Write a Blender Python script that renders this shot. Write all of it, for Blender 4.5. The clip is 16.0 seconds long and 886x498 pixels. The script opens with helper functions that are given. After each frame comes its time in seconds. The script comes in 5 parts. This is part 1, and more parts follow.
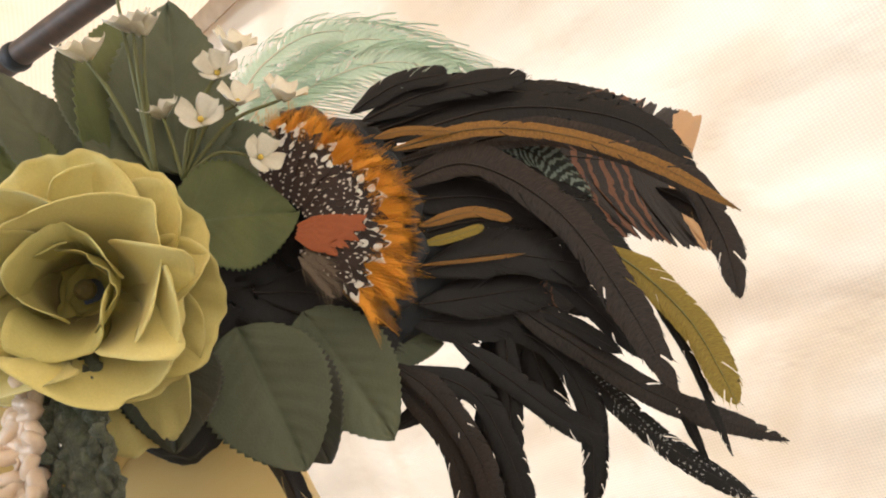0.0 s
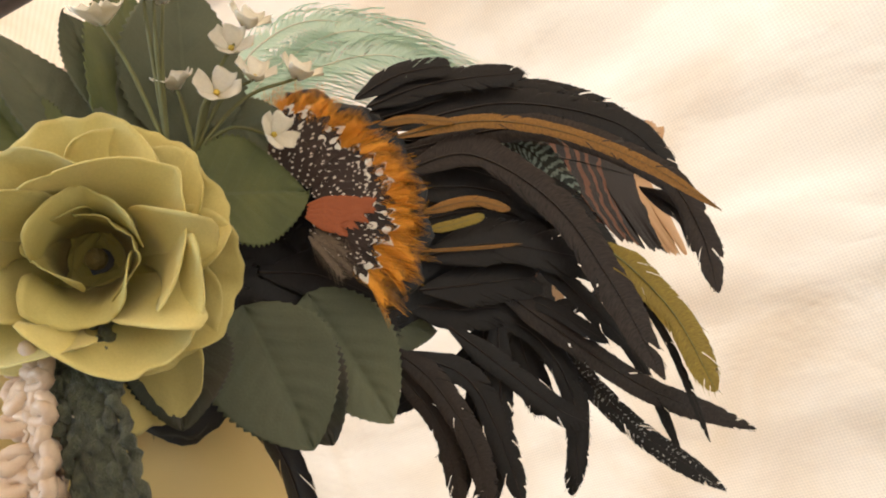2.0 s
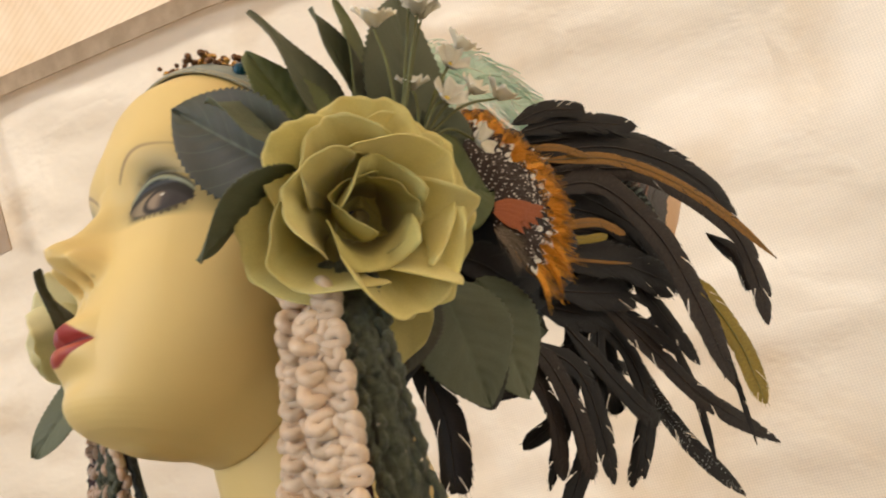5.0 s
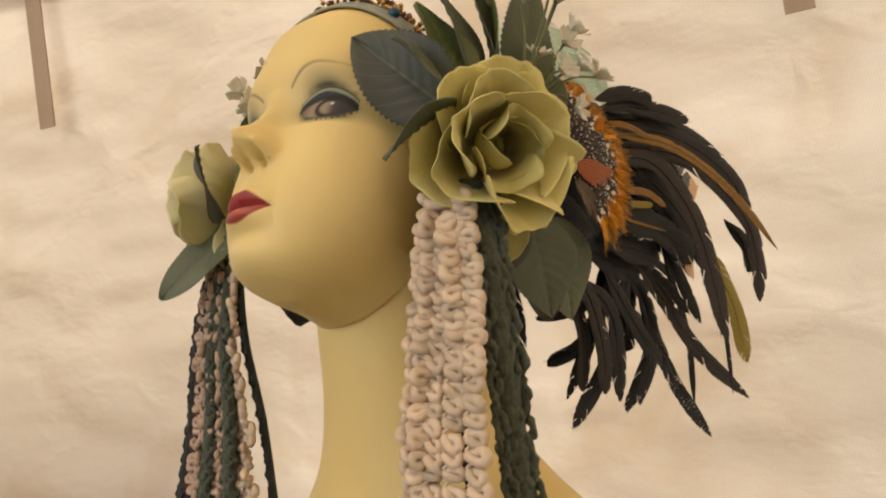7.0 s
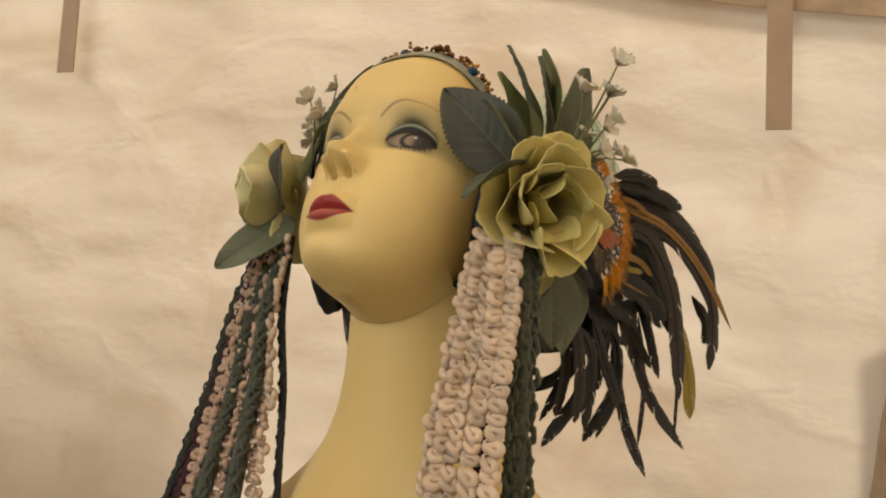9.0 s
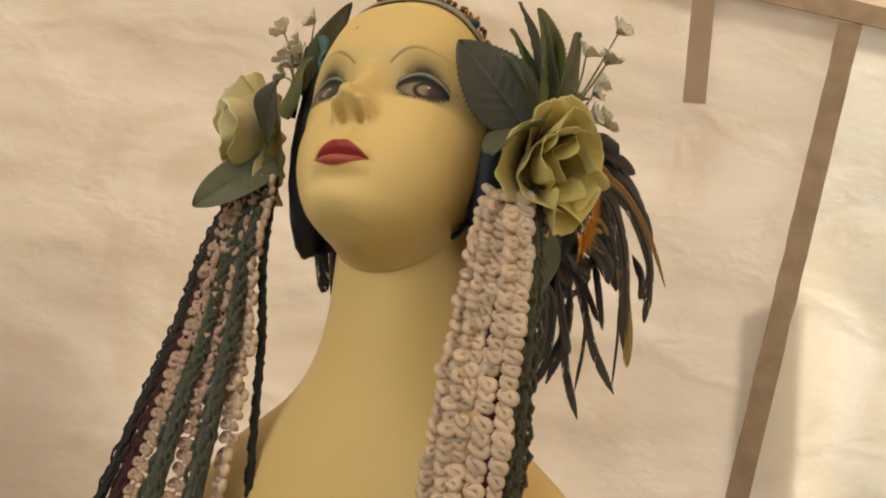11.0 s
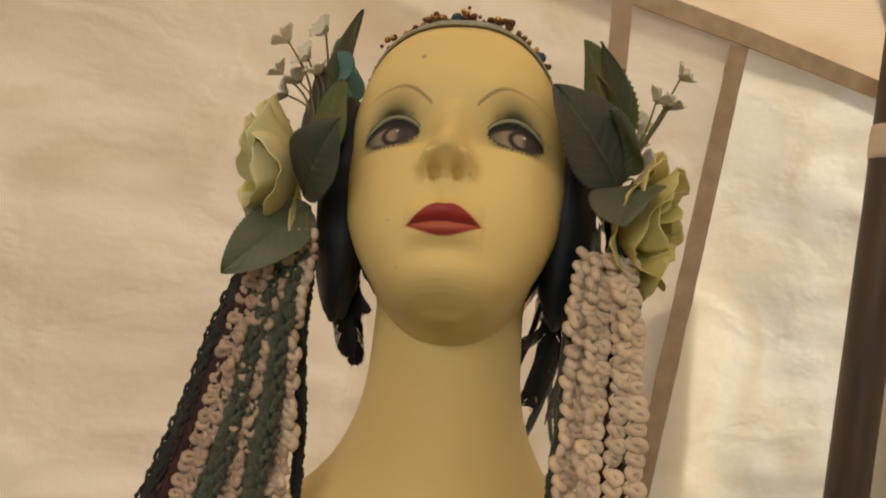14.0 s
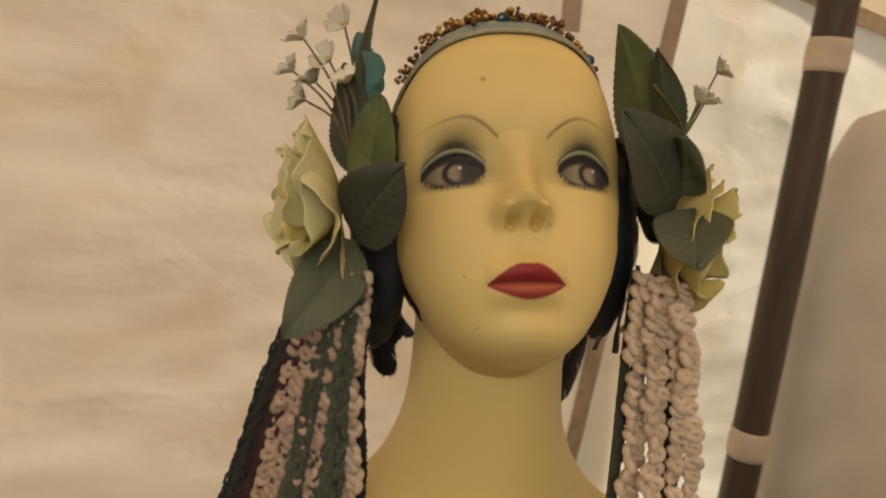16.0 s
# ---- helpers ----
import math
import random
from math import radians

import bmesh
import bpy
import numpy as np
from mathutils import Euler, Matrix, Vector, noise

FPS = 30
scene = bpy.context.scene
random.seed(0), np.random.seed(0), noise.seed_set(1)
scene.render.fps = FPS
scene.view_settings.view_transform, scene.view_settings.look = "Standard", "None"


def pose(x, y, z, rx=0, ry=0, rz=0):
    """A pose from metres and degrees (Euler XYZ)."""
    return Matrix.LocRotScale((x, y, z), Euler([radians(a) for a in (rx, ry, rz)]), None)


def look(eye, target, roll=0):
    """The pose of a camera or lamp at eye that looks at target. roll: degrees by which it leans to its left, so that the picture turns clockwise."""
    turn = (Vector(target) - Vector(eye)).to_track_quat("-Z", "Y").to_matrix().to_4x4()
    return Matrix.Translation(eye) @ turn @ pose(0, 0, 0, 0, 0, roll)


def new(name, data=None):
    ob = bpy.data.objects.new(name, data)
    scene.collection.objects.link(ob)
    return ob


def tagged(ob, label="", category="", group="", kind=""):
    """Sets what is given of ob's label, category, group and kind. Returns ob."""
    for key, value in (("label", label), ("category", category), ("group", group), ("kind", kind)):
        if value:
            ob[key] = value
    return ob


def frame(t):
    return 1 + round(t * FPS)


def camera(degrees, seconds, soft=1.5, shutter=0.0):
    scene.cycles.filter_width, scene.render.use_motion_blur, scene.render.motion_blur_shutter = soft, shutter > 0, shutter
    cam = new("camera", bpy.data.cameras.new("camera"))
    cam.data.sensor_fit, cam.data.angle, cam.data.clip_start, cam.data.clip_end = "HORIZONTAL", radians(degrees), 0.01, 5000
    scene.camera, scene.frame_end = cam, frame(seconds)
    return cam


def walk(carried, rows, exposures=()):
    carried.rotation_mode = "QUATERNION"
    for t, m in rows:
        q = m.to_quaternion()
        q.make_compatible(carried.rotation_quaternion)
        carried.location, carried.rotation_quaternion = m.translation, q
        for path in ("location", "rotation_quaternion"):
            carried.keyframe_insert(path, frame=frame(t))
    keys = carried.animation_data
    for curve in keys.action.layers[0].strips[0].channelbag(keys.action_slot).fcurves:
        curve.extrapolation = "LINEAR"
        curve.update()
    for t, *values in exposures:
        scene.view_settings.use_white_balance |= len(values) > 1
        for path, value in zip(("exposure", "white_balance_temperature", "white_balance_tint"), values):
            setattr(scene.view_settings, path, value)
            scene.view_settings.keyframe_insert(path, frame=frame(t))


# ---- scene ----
cam = camera(64.6, 16.0, 2.0, 0.5)
ROWS = [
    (0, 0.4241, 0.0615, 1.3272, 98.77, 25.83, 62.46),
    (0.5, 0.4189, 0.0507, 1.3272, 97.98, 25.41, 60.40),
    (1, 0.4122, 0.0389, 1.3307, 97.01, 24.49, 58.43),
    (1.5, 0.4088, 0.0294, 1.3328, 97.38, 24.95, 56.62),
    (2, 0.4057, 0.0226, 1.3315, 96.78, 24.90, 55.15),
    (2.5, 0.3990, 0.0017, 1.3383, 97.03, 24.25, 52.87),
    (3, 0.3882, -0.0199, 1.3391, 97.10, 23.56, 50.70),
    (3.5, 0.3850, -0.0424, 1.3467, 97.00, 22.27, 47.97),
    (4, 0.3721, -0.0709, 1.3480, 97.18, 21.48, 45.36),
    (4.5, 0.3636, -0.1006, 1.3516, 97.34, 20.36, 44.49),
    (5, 0.3510, -0.1282, 1.3506, 97.24, 18.97, 43.83),
    (5.2, 0.3491, -0.1405, 1.3507, 97.50, 18.15, 43.81),
    (7.5, 0.3546, -0.2724, 1.3380, 92.18, 5.43, 38.31),
    (8, 0.3576, -0.2918, 1.3393, 92.31, 2.08, 36.45),
    (8.5, 0.3581, -0.3256, 1.3451, 93.29, 0.22, 35.70),
    (9, 0.3455, -0.3618, 1.3433, 94.24, -2.52, 34.20),
    (9.5, 0.3361, -0.3868, 1.3396, 93.46, -4.73, 30.90),
    (11.8, 0.1929, -0.4355, 1.3528, 89.80, -4.21, 18.55),
    (12, 0.1811, -0.4400, 1.3571, 90.22, -4.21, 17.94),
    (12.5, 0.1636, -0.4293, 1.3580, 91.10, -4.03, 18.50),
    (13, 0.0911, -0.4002, 1.3674, 90.41, -4.97, 11.65),
    (13.5, 0.0415, -0.3879, 1.3775, 90.29, -4.43, 5.19),
    (14, 0.0350, -0.4029, 1.3961, 88.83, -4.91, 4.88),
    (14.5, -0.0077, -0.3881, 1.4323, 83.08, -6.13, 1.74),
    (15, -0.0454, -0.3934, 1.4794, 81.60, -5.13, -2.46),
    (15.5, -0.0453, -0.3984, 1.4797, 79.55, -3.32, 1.24),
    (16, -0.0821, -0.3660, 1.4997, 77.50, -3.73, -4.71),
]
EXPO = [(0.0, 1.65, 5450, 8), (2.5, 1.5, 5600, 8), (4.0, 1.35, 5800, 8), (5.2, 1.2, 5950, 8), (7.5, 0.95, 6400, 8), (9.0, 0.84, 6550, 8), (13.0, 0.64, 6750, 8), (15.0, 0.43, 7000, 8), (16.0, 0.42, 7100, 8)]
walk(cam, [(t, pose(x, y, z, a, b, c)) for t, x, y, z, a, b, c in ROWS], EXPO)

# ---- light: sun and sky outside the canvas, and an added front fill ----
world = bpy.data.worlds.new("sky")
scene.world = world
world.use_nodes = True
wn, wl = world.node_tree.nodes, world.node_tree.links
sky = wn.new("ShaderNodeTexSky")
sky.sky_type = "NISHITA"
sky.sun_disc = False
sky.sun_elevation = radians(52)
sky.sun_rotation = radians(40)
wl.new(sky.outputs[0], wn["Background"].inputs[0])
wn["Background"].inputs[1].default_value = 0.15
sun_data = bpy.data.lights.new("sun", "SUN")
sun_data.energy, sun_data.angle, sun_data.color = 4.6, radians(4.0), (1.0, 0.95, 0.86)
sun = new("sun", sun_data)
sun.matrix_world = look((2.2, 2.6, 4.4), (0, 0, 0))

# Added fill lamp for the face, set in the unseen front opening.
fill_data = bpy.data.lights.new("front_fill_light", "AREA")
fill_data.shape, fill_data.size, fill_data.size_y, fill_data.energy, fill_data.color = "RECTANGLE", 1.7, 1.1, 26.0, (1.0, 0.93, 0.82)
door = new("front_fill_light", fill_data)
door.matrix_world = look((-0.75, -2.95, 2.70), (0, 0, 1.40))


# ---- materials ----
def material(name, colour, other=None, rough=0.7, scale=40.0, fine=400.0, bump=0.15, metal=0.0, sheen=0.0, through_light=0.0, stretch=(1, 1, 1), coords="Object", spec=0.5, dist=0.0006):
    """A surface of two colours mixed by coarse noise, with fine grain in colour and relief."""
    m = bpy.data.materials.new(name)
    m.use_nodes = True
    nt = m.node_tree
    n, l = nt.nodes, nt.links
    b = n["Principled BSDF"]
    tc = n.new("ShaderNodeTexCoord")
    mp = n.new("ShaderNodeMapping")
    mp.inputs["Scale"].default_value = stretch
    l.new(tc.outputs[coords], mp.inputs[0])
    big, small = n.new("ShaderNodeTexNoise"), n.new("ShaderNodeTexNoise")
    big.inputs["Scale"].default_value, big.inputs["Detail"].default_value = scale, 4
    small.inputs["Scale"].default_value, small.inputs["Detail"].default_value = fine, 3
    l.new(mp.outputs[0], big.inputs[0])
    l.new(mp.outputs[0], small.inputs[0])
    mix = n.new("ShaderNodeMix")
    mix.data_type = "RGBA"
    ramp = n.new("ShaderNodeMapRange")
    ramp.inputs[1].default_value, ramp.inputs[2].default_value = 0.35, 0.65
    l.new(big.outputs[0], ramp.inputs[0])
    l.new(ramp.outputs[0], mix.inputs[0])
    mix.inputs[6].default_value = (*colour, 1)
    mix.inputs[7].default_value = (*(other or [c * 0.75 for c in colour]), 1)
    grain = n.new("ShaderNodeMix")
    grain.data_type, grain.blend_type = "RGBA", "MULTIPLY"
    grain.inputs[0].default_value = 0.18
    l.new(mix.outputs[2], grain.inputs[6])
    l.new(small.outputs[0], grain.inputs[7])
    hue = n.new("ShaderNodeHueSaturation")
    info = n.new("ShaderNodeObjectInfo")
    vary = n.new("ShaderNodeMapRange")
    vary.inputs[3].default_value, vary.inputs[4].default_value = 0.92, 1.22
    l.new(info.outputs["Random"], vary.inputs[0])
    l.new(vary.outputs[0], hue.inputs["Value"])
    l.new(grain.outputs[2], hue.inputs["Color"])
    l.new(hue.outputs[0], b.inputs["Base Color"])
    b.inputs["Roughness"].default_value = rough
    b.inputs["Metallic"].default_value = metal
    b.inputs["Specular IOR Level"].default_value = spec
    b.inputs["Sheen Weight"].default_value = sheen
    bp = n.new("ShaderNodeBump")
    bp.inputs["Strength"].default_value, bp.inputs["Distance"].default_value = bump, dist
    l.new(small.outputs[0], bp.inputs["Height"])
    l.new(bp.outputs[0], b.inputs["Normal"])
    if through_light:
        tr = n.new("ShaderNodeBsdfTranslucent")
        l.new(hue.outputs[0], tr.inputs[0])
        ms = n.new("ShaderNodeMixShader")
        ms.inputs[0].default_value = through_light
        l.new(b.outputs[0], ms.inputs[1])
        l.new(tr.outputs[0], ms.inputs[2])
        l.new(ms.outputs[0], n["Material Output"].inputs[0])
    return m


def canvas_material(name, colour, other, share):
    """Creased cotton canvas that lets part of the light through, with the fine mesh of its weave."""
    m = material(name, colour, other, 0.9, 2.2, 420.0, 0.10, through_light=share, spec=0.2, dist=0.001, stretch=(1.0, 1.0, 3.2))
    n, l = m.node_tree.nodes, m.node_tree.links
    bump = next(x for x in n if x.bl_idname == "ShaderNodeBump")
    tc = next(x for x in n if x.bl_idname == "ShaderNodeTexCoord")
    fold = n.new("ShaderNodeTexNoise")
    stretch = n.new("ShaderNodeMapping")
    stretch.inputs["Scale"].default_value = (2.8, 2.8, 4.0)
    fold.inputs["Scale"].default_value, fold.inputs["Detail"].default_value, fold.inputs["Distortion"].default_value = 2.0, 4.5, 0.12
    l.new(tc.outputs["Object"], stretch.inputs[0])
    l.new(stretch.outputs[0], fold.inputs[0])
    crease = n.new("ShaderNodeBump")
    crease.inputs["Strength"].default_value, crease.inputs["Distance"].default_value = 0.45, 0.014
    l.new(fold.outputs[0], crease.inputs["Height"])
    # pressed folds of a cloth that was packed away
    kink, kink_place, kink_edge, press = n.new("ShaderNodeTexVoronoi"), n.new("ShaderNodeMapping"), n.new("ShaderNodeMapRange"), n.new("ShaderNodeBump")
    kink.feature = "DISTANCE_TO_EDGE"
    kink.inputs["Scale"].default_value = 1.0
    kink_place.inputs["Scale"].default_value, kink_place.inputs["Rotation"].default_value = (3.4, 3.4, 6.0), (0.12, 0.0, 0.37)
    kink_edge.inputs[1].default_value, kink_edge.inputs[2].default_value = 0.0, 0.16
    kink_edge.interpolation_type = "SMOOTHSTEP"
    warp = n.new("ShaderNodeVectorMath")
    warp.operation = "MULTIPLY_ADD"
    warp.inputs[1].default_value = (0.9, 0.9, 0.9)
    l.new(fold.outputs["Color"], warp.inputs[0])
    l.new(kink_place.outputs[0], warp.inputs[2])
    l.new(tc.outputs["Object"], kink_place.inputs[0])
    l.new(warp.outputs[0], kink.inputs["Vector"])
    l.new(kink.outputs["Distance"], kink_edge.inputs[0])
    press.inputs["Strength"].default_value, press.inputs["Distance"].default_value = 0.16, 0.006
    l.new(kink_edge.outputs[0], press.inputs["Height"])
    l.new(crease.outputs[0], press.inputs["Normal"])
    l.new(press.outputs[0], bump.inputs["Normal"])
    hue = next(x for x in n if x.bl_idname == "ShaderNodeHueSaturation")
    source = hue.inputs["Color"].links[0].from_socket
    for axis in ("X", "Z"):
        thread, weave = n.new("ShaderNodeTexWave"), n.new("ShaderNodeMix")
        thread.bands_direction = axis
        thread.inputs["Scale"].default_value, thread.inputs["Distortion"].default_value = 105.0, 0.6
        thread.inputs["Detail Scale"].default_value = 0.02
        l.new(tc.outputs["Object"], thread.inputs[0])
        weave.data_type, weave.blend_type = "RGBA", "MULTIPLY"
        weave.inputs[0].default_value = 0.09
        l.new(source, weave.inputs[6])
        l.new(thread.outputs["Color"], weave.inputs[7])
        source = weave.outputs[2]
    # faded water stains
    stain, blot, soil = n.new("ShaderNodeTexNoise"), n.new("ShaderNodeMapRange"), n.new("ShaderNodeMix")
    stain.inputs["Scale"].default_value, stain.inputs["Detail"].default_value, stain.inputs["Distortion"].default_value = 5.0, 7.0, 0.8
    blot.inputs[1].default_value, blot.inputs[2].default_value, blot.inputs[4].default_value = 0.50, 0.68, 0.55
    soil.data_type, soil.blend_type = "RGBA", "MULTIPLY"
    soil.inputs[7].default_value = (0.80, 0.70, 0.56, 1)
    l.new(tc.outputs["Object"], stain.inputs[0])
    l.new(stain.outputs[0], blot.inputs[0])
    l.new(blot.outputs[0], soil.inputs[0])
    l.new(source, soil.inputs[6])
    l.new(soil.outputs[2], hue.inputs["Color"])
    for shader in n:
        if shader.bl_idname == "ShaderNodeBsdfTranslucent":
            l.new(bump.outputs[0], shader.inputs["Normal"])
    return m


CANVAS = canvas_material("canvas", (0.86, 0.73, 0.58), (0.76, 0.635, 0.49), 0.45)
# Less translucent copy that makes the unseen closing walls dim the side light.
CANVAS_DIM = canvas_material("canvas_dim", (0.74, 0.62, 0.48), (0.66, 0.54, 0.41), 0.15)
# Paler, more translucent cloth: the side panel's sunlit brightness is put into it.
CANVAS_SUNLIT = canvas_material("canvas_sunlit", (0.90, 0.80, 0.65), (0.84, 0.73, 0.57), 0.65)
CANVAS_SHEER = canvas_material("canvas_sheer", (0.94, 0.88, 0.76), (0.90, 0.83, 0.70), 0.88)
CANVAS_ROOF = canvas_material("canvas_roof", (0.72, 0.53, 0.35), (0.64, 0.46, 0.29), 0.35)
TAPE = material("tape", (0.50, 0.37, 0.26), (0.45, 0.33, 0.23), 0.8, 20, 600, 0.2)
SEAM = material("seam", (0.50, 0.38, 0.26), (0.40, 0.30, 0.20), 0.9, 30, 500, 0.4)
POLE = material("pole_wood", (0.038, 0.026, 0.020), (0.070, 0.040, 0.025), 0.55, 6, 60, 0.3, stretch=(8, 8, 1))
BANDING = material("pole_band", (0.60, 0.48, 0.36), (0.50, 0.40, 0.30), 0.7, 20, 300, 0.2)
WHITE_CLOTH = material("white_cloth", (0.66, 0.58, 0.48), (0.58, 0.50, 0.41), 0.85, 8, 300, 0.2)
GROUND = material("grass_ground", (0.09, 0.10, 0.035), (0.13, 0.10, 0.05), 0.95, 2, 80, 0.6, dist=0.02)
TABLE = material("table_wood", (0.10, 0.06, 0.035), (0.07, 0.042, 0.025), 0.6, 8, 90, 0.2)
LEAF = material("leaf_cloth", (0.160, 0.178, 0.108), (0.118, 0.135, 0.080), 0.62, 30, 900, 0.35, through_light=0.24)
LEAF_GREEN = material("leaf_green", (0.18, 0.205, 0.065), (0.12, 0.148, 0.052), 0.6, 35, 900, 0.35, through_light=0.30)
LEAF_DARK = material("leaf_dark", (0.050, 0.058, 0.038), (0.065, 0.060, 0.044), 0.6, 40, 900, 0.35, through_light=0.08)
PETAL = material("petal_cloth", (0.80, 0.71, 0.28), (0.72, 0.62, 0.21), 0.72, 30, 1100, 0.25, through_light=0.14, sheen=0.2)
# Darker copy of the petal colour: shade in the rose's hollow, put into colour.
PETAL_INNER_SHADE = material("petal_inner_shade", (0.60, 0.53, 0.19), (0.50, 0.44, 0.14), 0.72, 30, 1100, 0.25, through_light=0.05)
PETAL_PALE = material("petal_pale", (0.86, 0.81, 0.50), (0.80, 0.74, 0.38), 0.72, 30, 1100, 0.25, through_light=0.22)
for veined in (LEAF, LEAF_GREEN, LEAF_DARK):
    vn, vl = veined.node_tree.nodes, veined.node_tree.links
    huev = next(x for x in vn if x.bl_idname == "ShaderNodeHueSaturation")
    along, cut = vn.new("ShaderNodeTexCoord"), vn.new("ShaderNodeSeparateXYZ")
    vl.new(along.outputs["UV"], cut.inputs[0])

    def calc(op, a, c=0.0):
        x = vn.new("ShaderNodeMath")
        x.operation = op
        for i, q in enumerate((a, c)):
            if isinstance(q, (int, float)):
                x.inputs[i].default_value = q
            else:
                vl.new(q, x.inputs[i])
        return x.outputs[0]
    across = calc("MULTIPLY", calc("ABSOLUTE", calc("SUBTRACT", cut.outputs[1], 0.5)), 2.0)
    phase = calc("FRACT", calc("SUBTRACT", calc("MULTIPLY", cut.outputs[0], 7.0), calc("MULTIPLY", across, 2.1)))
    side_vein = calc("MULTIPLY", calc("LESS_THAN", calc("ABSOLUTE", calc("SUBTRACT", phase, 0.5)), 0.04), 0.12)
    midrib = calc("MULTIPLY", calc("LESS_THAN", across, 0.03), 0.25)
    paler = vn.new("ShaderNodeMix")
    paler.data_type = "RGBA"
    vl.new(calc("MAXIMUM", side_vein, midrib), paler.inputs[0])
    vl.new(huev.inputs["Color"].links[0].from_socket, paler.inputs[6])
    paler.inputs[7].default_value = (0.17, 0.20, 0.12, 1)
    vl.new(paler.outputs[2], huev.inputs["Color"])
# Shade deep between the petals, painted as a darker colour towards each base.
for tinted, deep in ((PETAL, (0.24, 0.20, 0.04)), (PETAL_INNER_SHADE, (0.11, 0.085, 0.025)), (PETAL_PALE, (0.42, 0.38, 0.12))):
    dn, dl = tinted.node_tree.nodes, tinted.node_tree.links
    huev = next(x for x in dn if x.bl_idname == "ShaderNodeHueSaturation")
    along, cut, base_shade = dn.new("ShaderNodeTexCoord"), dn.new("ShaderNodeSeparateXYZ"), dn.new("ShaderNodeMix")
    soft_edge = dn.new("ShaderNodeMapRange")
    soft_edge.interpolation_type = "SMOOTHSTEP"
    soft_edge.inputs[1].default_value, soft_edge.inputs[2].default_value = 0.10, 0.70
    base_shade.data_type = "RGBA"
    base_shade.inputs[6].default_value = (*deep, 1)
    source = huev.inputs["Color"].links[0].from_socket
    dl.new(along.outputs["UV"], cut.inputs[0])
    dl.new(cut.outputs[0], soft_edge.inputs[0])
    dl.new(soft_edge.outputs[0], base_shade.inputs[0])
    dl.new(source, base_shade.inputs[7])
    dl.new(base_shade.outputs[2], huev.inputs["Color"])
BLOSSOM = material("blossom_cloth", (0.88, 0.84, 0.72), (0.82, 0.77, 0.62), 0.7, 60, 900, 0.2, through_light=0.25)
BLOSSOM_EYE = material("blossom_eye", (0.75, 0.55, 0.08), None, 0.6, 60, 900, 0.2)
STEM = material("stem", (0.20, 0.21, 0.07), (0.14, 0.14, 0.05), 0.55, 60, 600, 0.2)
STEM_BROWN = material("stem_brown", (0.13, 0.10, 0.045), None, 0.55, 60, 600, 0.2)
CORD = material("cream_cord", (0.86, 0.70, 0.52), (0.80, 0.62, 0.44), 0.36, 90, 1400, 0.3, sheen=0.3, dist=0.0006, through_light=0.28)
CORD_PINK = material("pink_cord", (0.66, 0.47, 0.34), (0.56, 0.38, 0.26), 0.40, 90, 1400, 0.3, sheen=0.3, dist=0.0006, through_light=0.24)
LACE = material("green_lace", (0.040, 0.052, 0.026), (0.105, 0.115, 0.060), 0.7, 320, 1500, 1.0, dist=0.002, sheen=0.2)
MAROON = material("maroon_ribbon", (0.075, 0.022, 0.020), (0.04, 0.014, 0.014), 0.7, 120, 1200, 0.7, dist=0.0015)
DARK_RIBBON = material("dark_ribbon", (0.016, 0.020, 0.016), (0.03, 0.03, 0.024), 0.7, 120, 1200, 0.7, dist=0.0015)
BAND = material("band_satin", (0.20, 0.25, 0.23), (0.26, 0.30, 0.26), 0.45, 40, 700, 0.2, stretch=(1, 1, 3))
PIPING = material("piping", (0.42, 0.38, 0.26), (0.30, 0.30, 0.22), 0.4, 300, 900, 0.4)
NAVY = material("navy_velvet", (0.006, 0.010, 0.016), (0.004, 0.006, 0.010), 0.6, 60, 800, 0.5)
BEAD_GOLD = material("gold_bead", (0.60, 0.36, 0.10), (0.48, 0.27, 0.07), 0.25, 200, 900, 0.1, metal=0.8)
BEAD_BROWN = material("brown_bead", (0.20, 0.095, 0.035), (0.13, 0.055, 0.02), 0.22, 200, 900, 0.1, metal=0.4)
GEM = material("teal_gem", (0.01, 0.06, 0.10), None, 0.1, 200, 900, 0.05)
TULLE = material("teal_tulle", (0.10, 0.22, 0.21), (0.14, 0.27, 0.25), 0.8, 60, 900, 0.4, through_light=0.3)
GLINT = material("sequin", (0.75, 0.75, 0.70), None, 0.12, 200, 900, 0.0, metal=1.0)


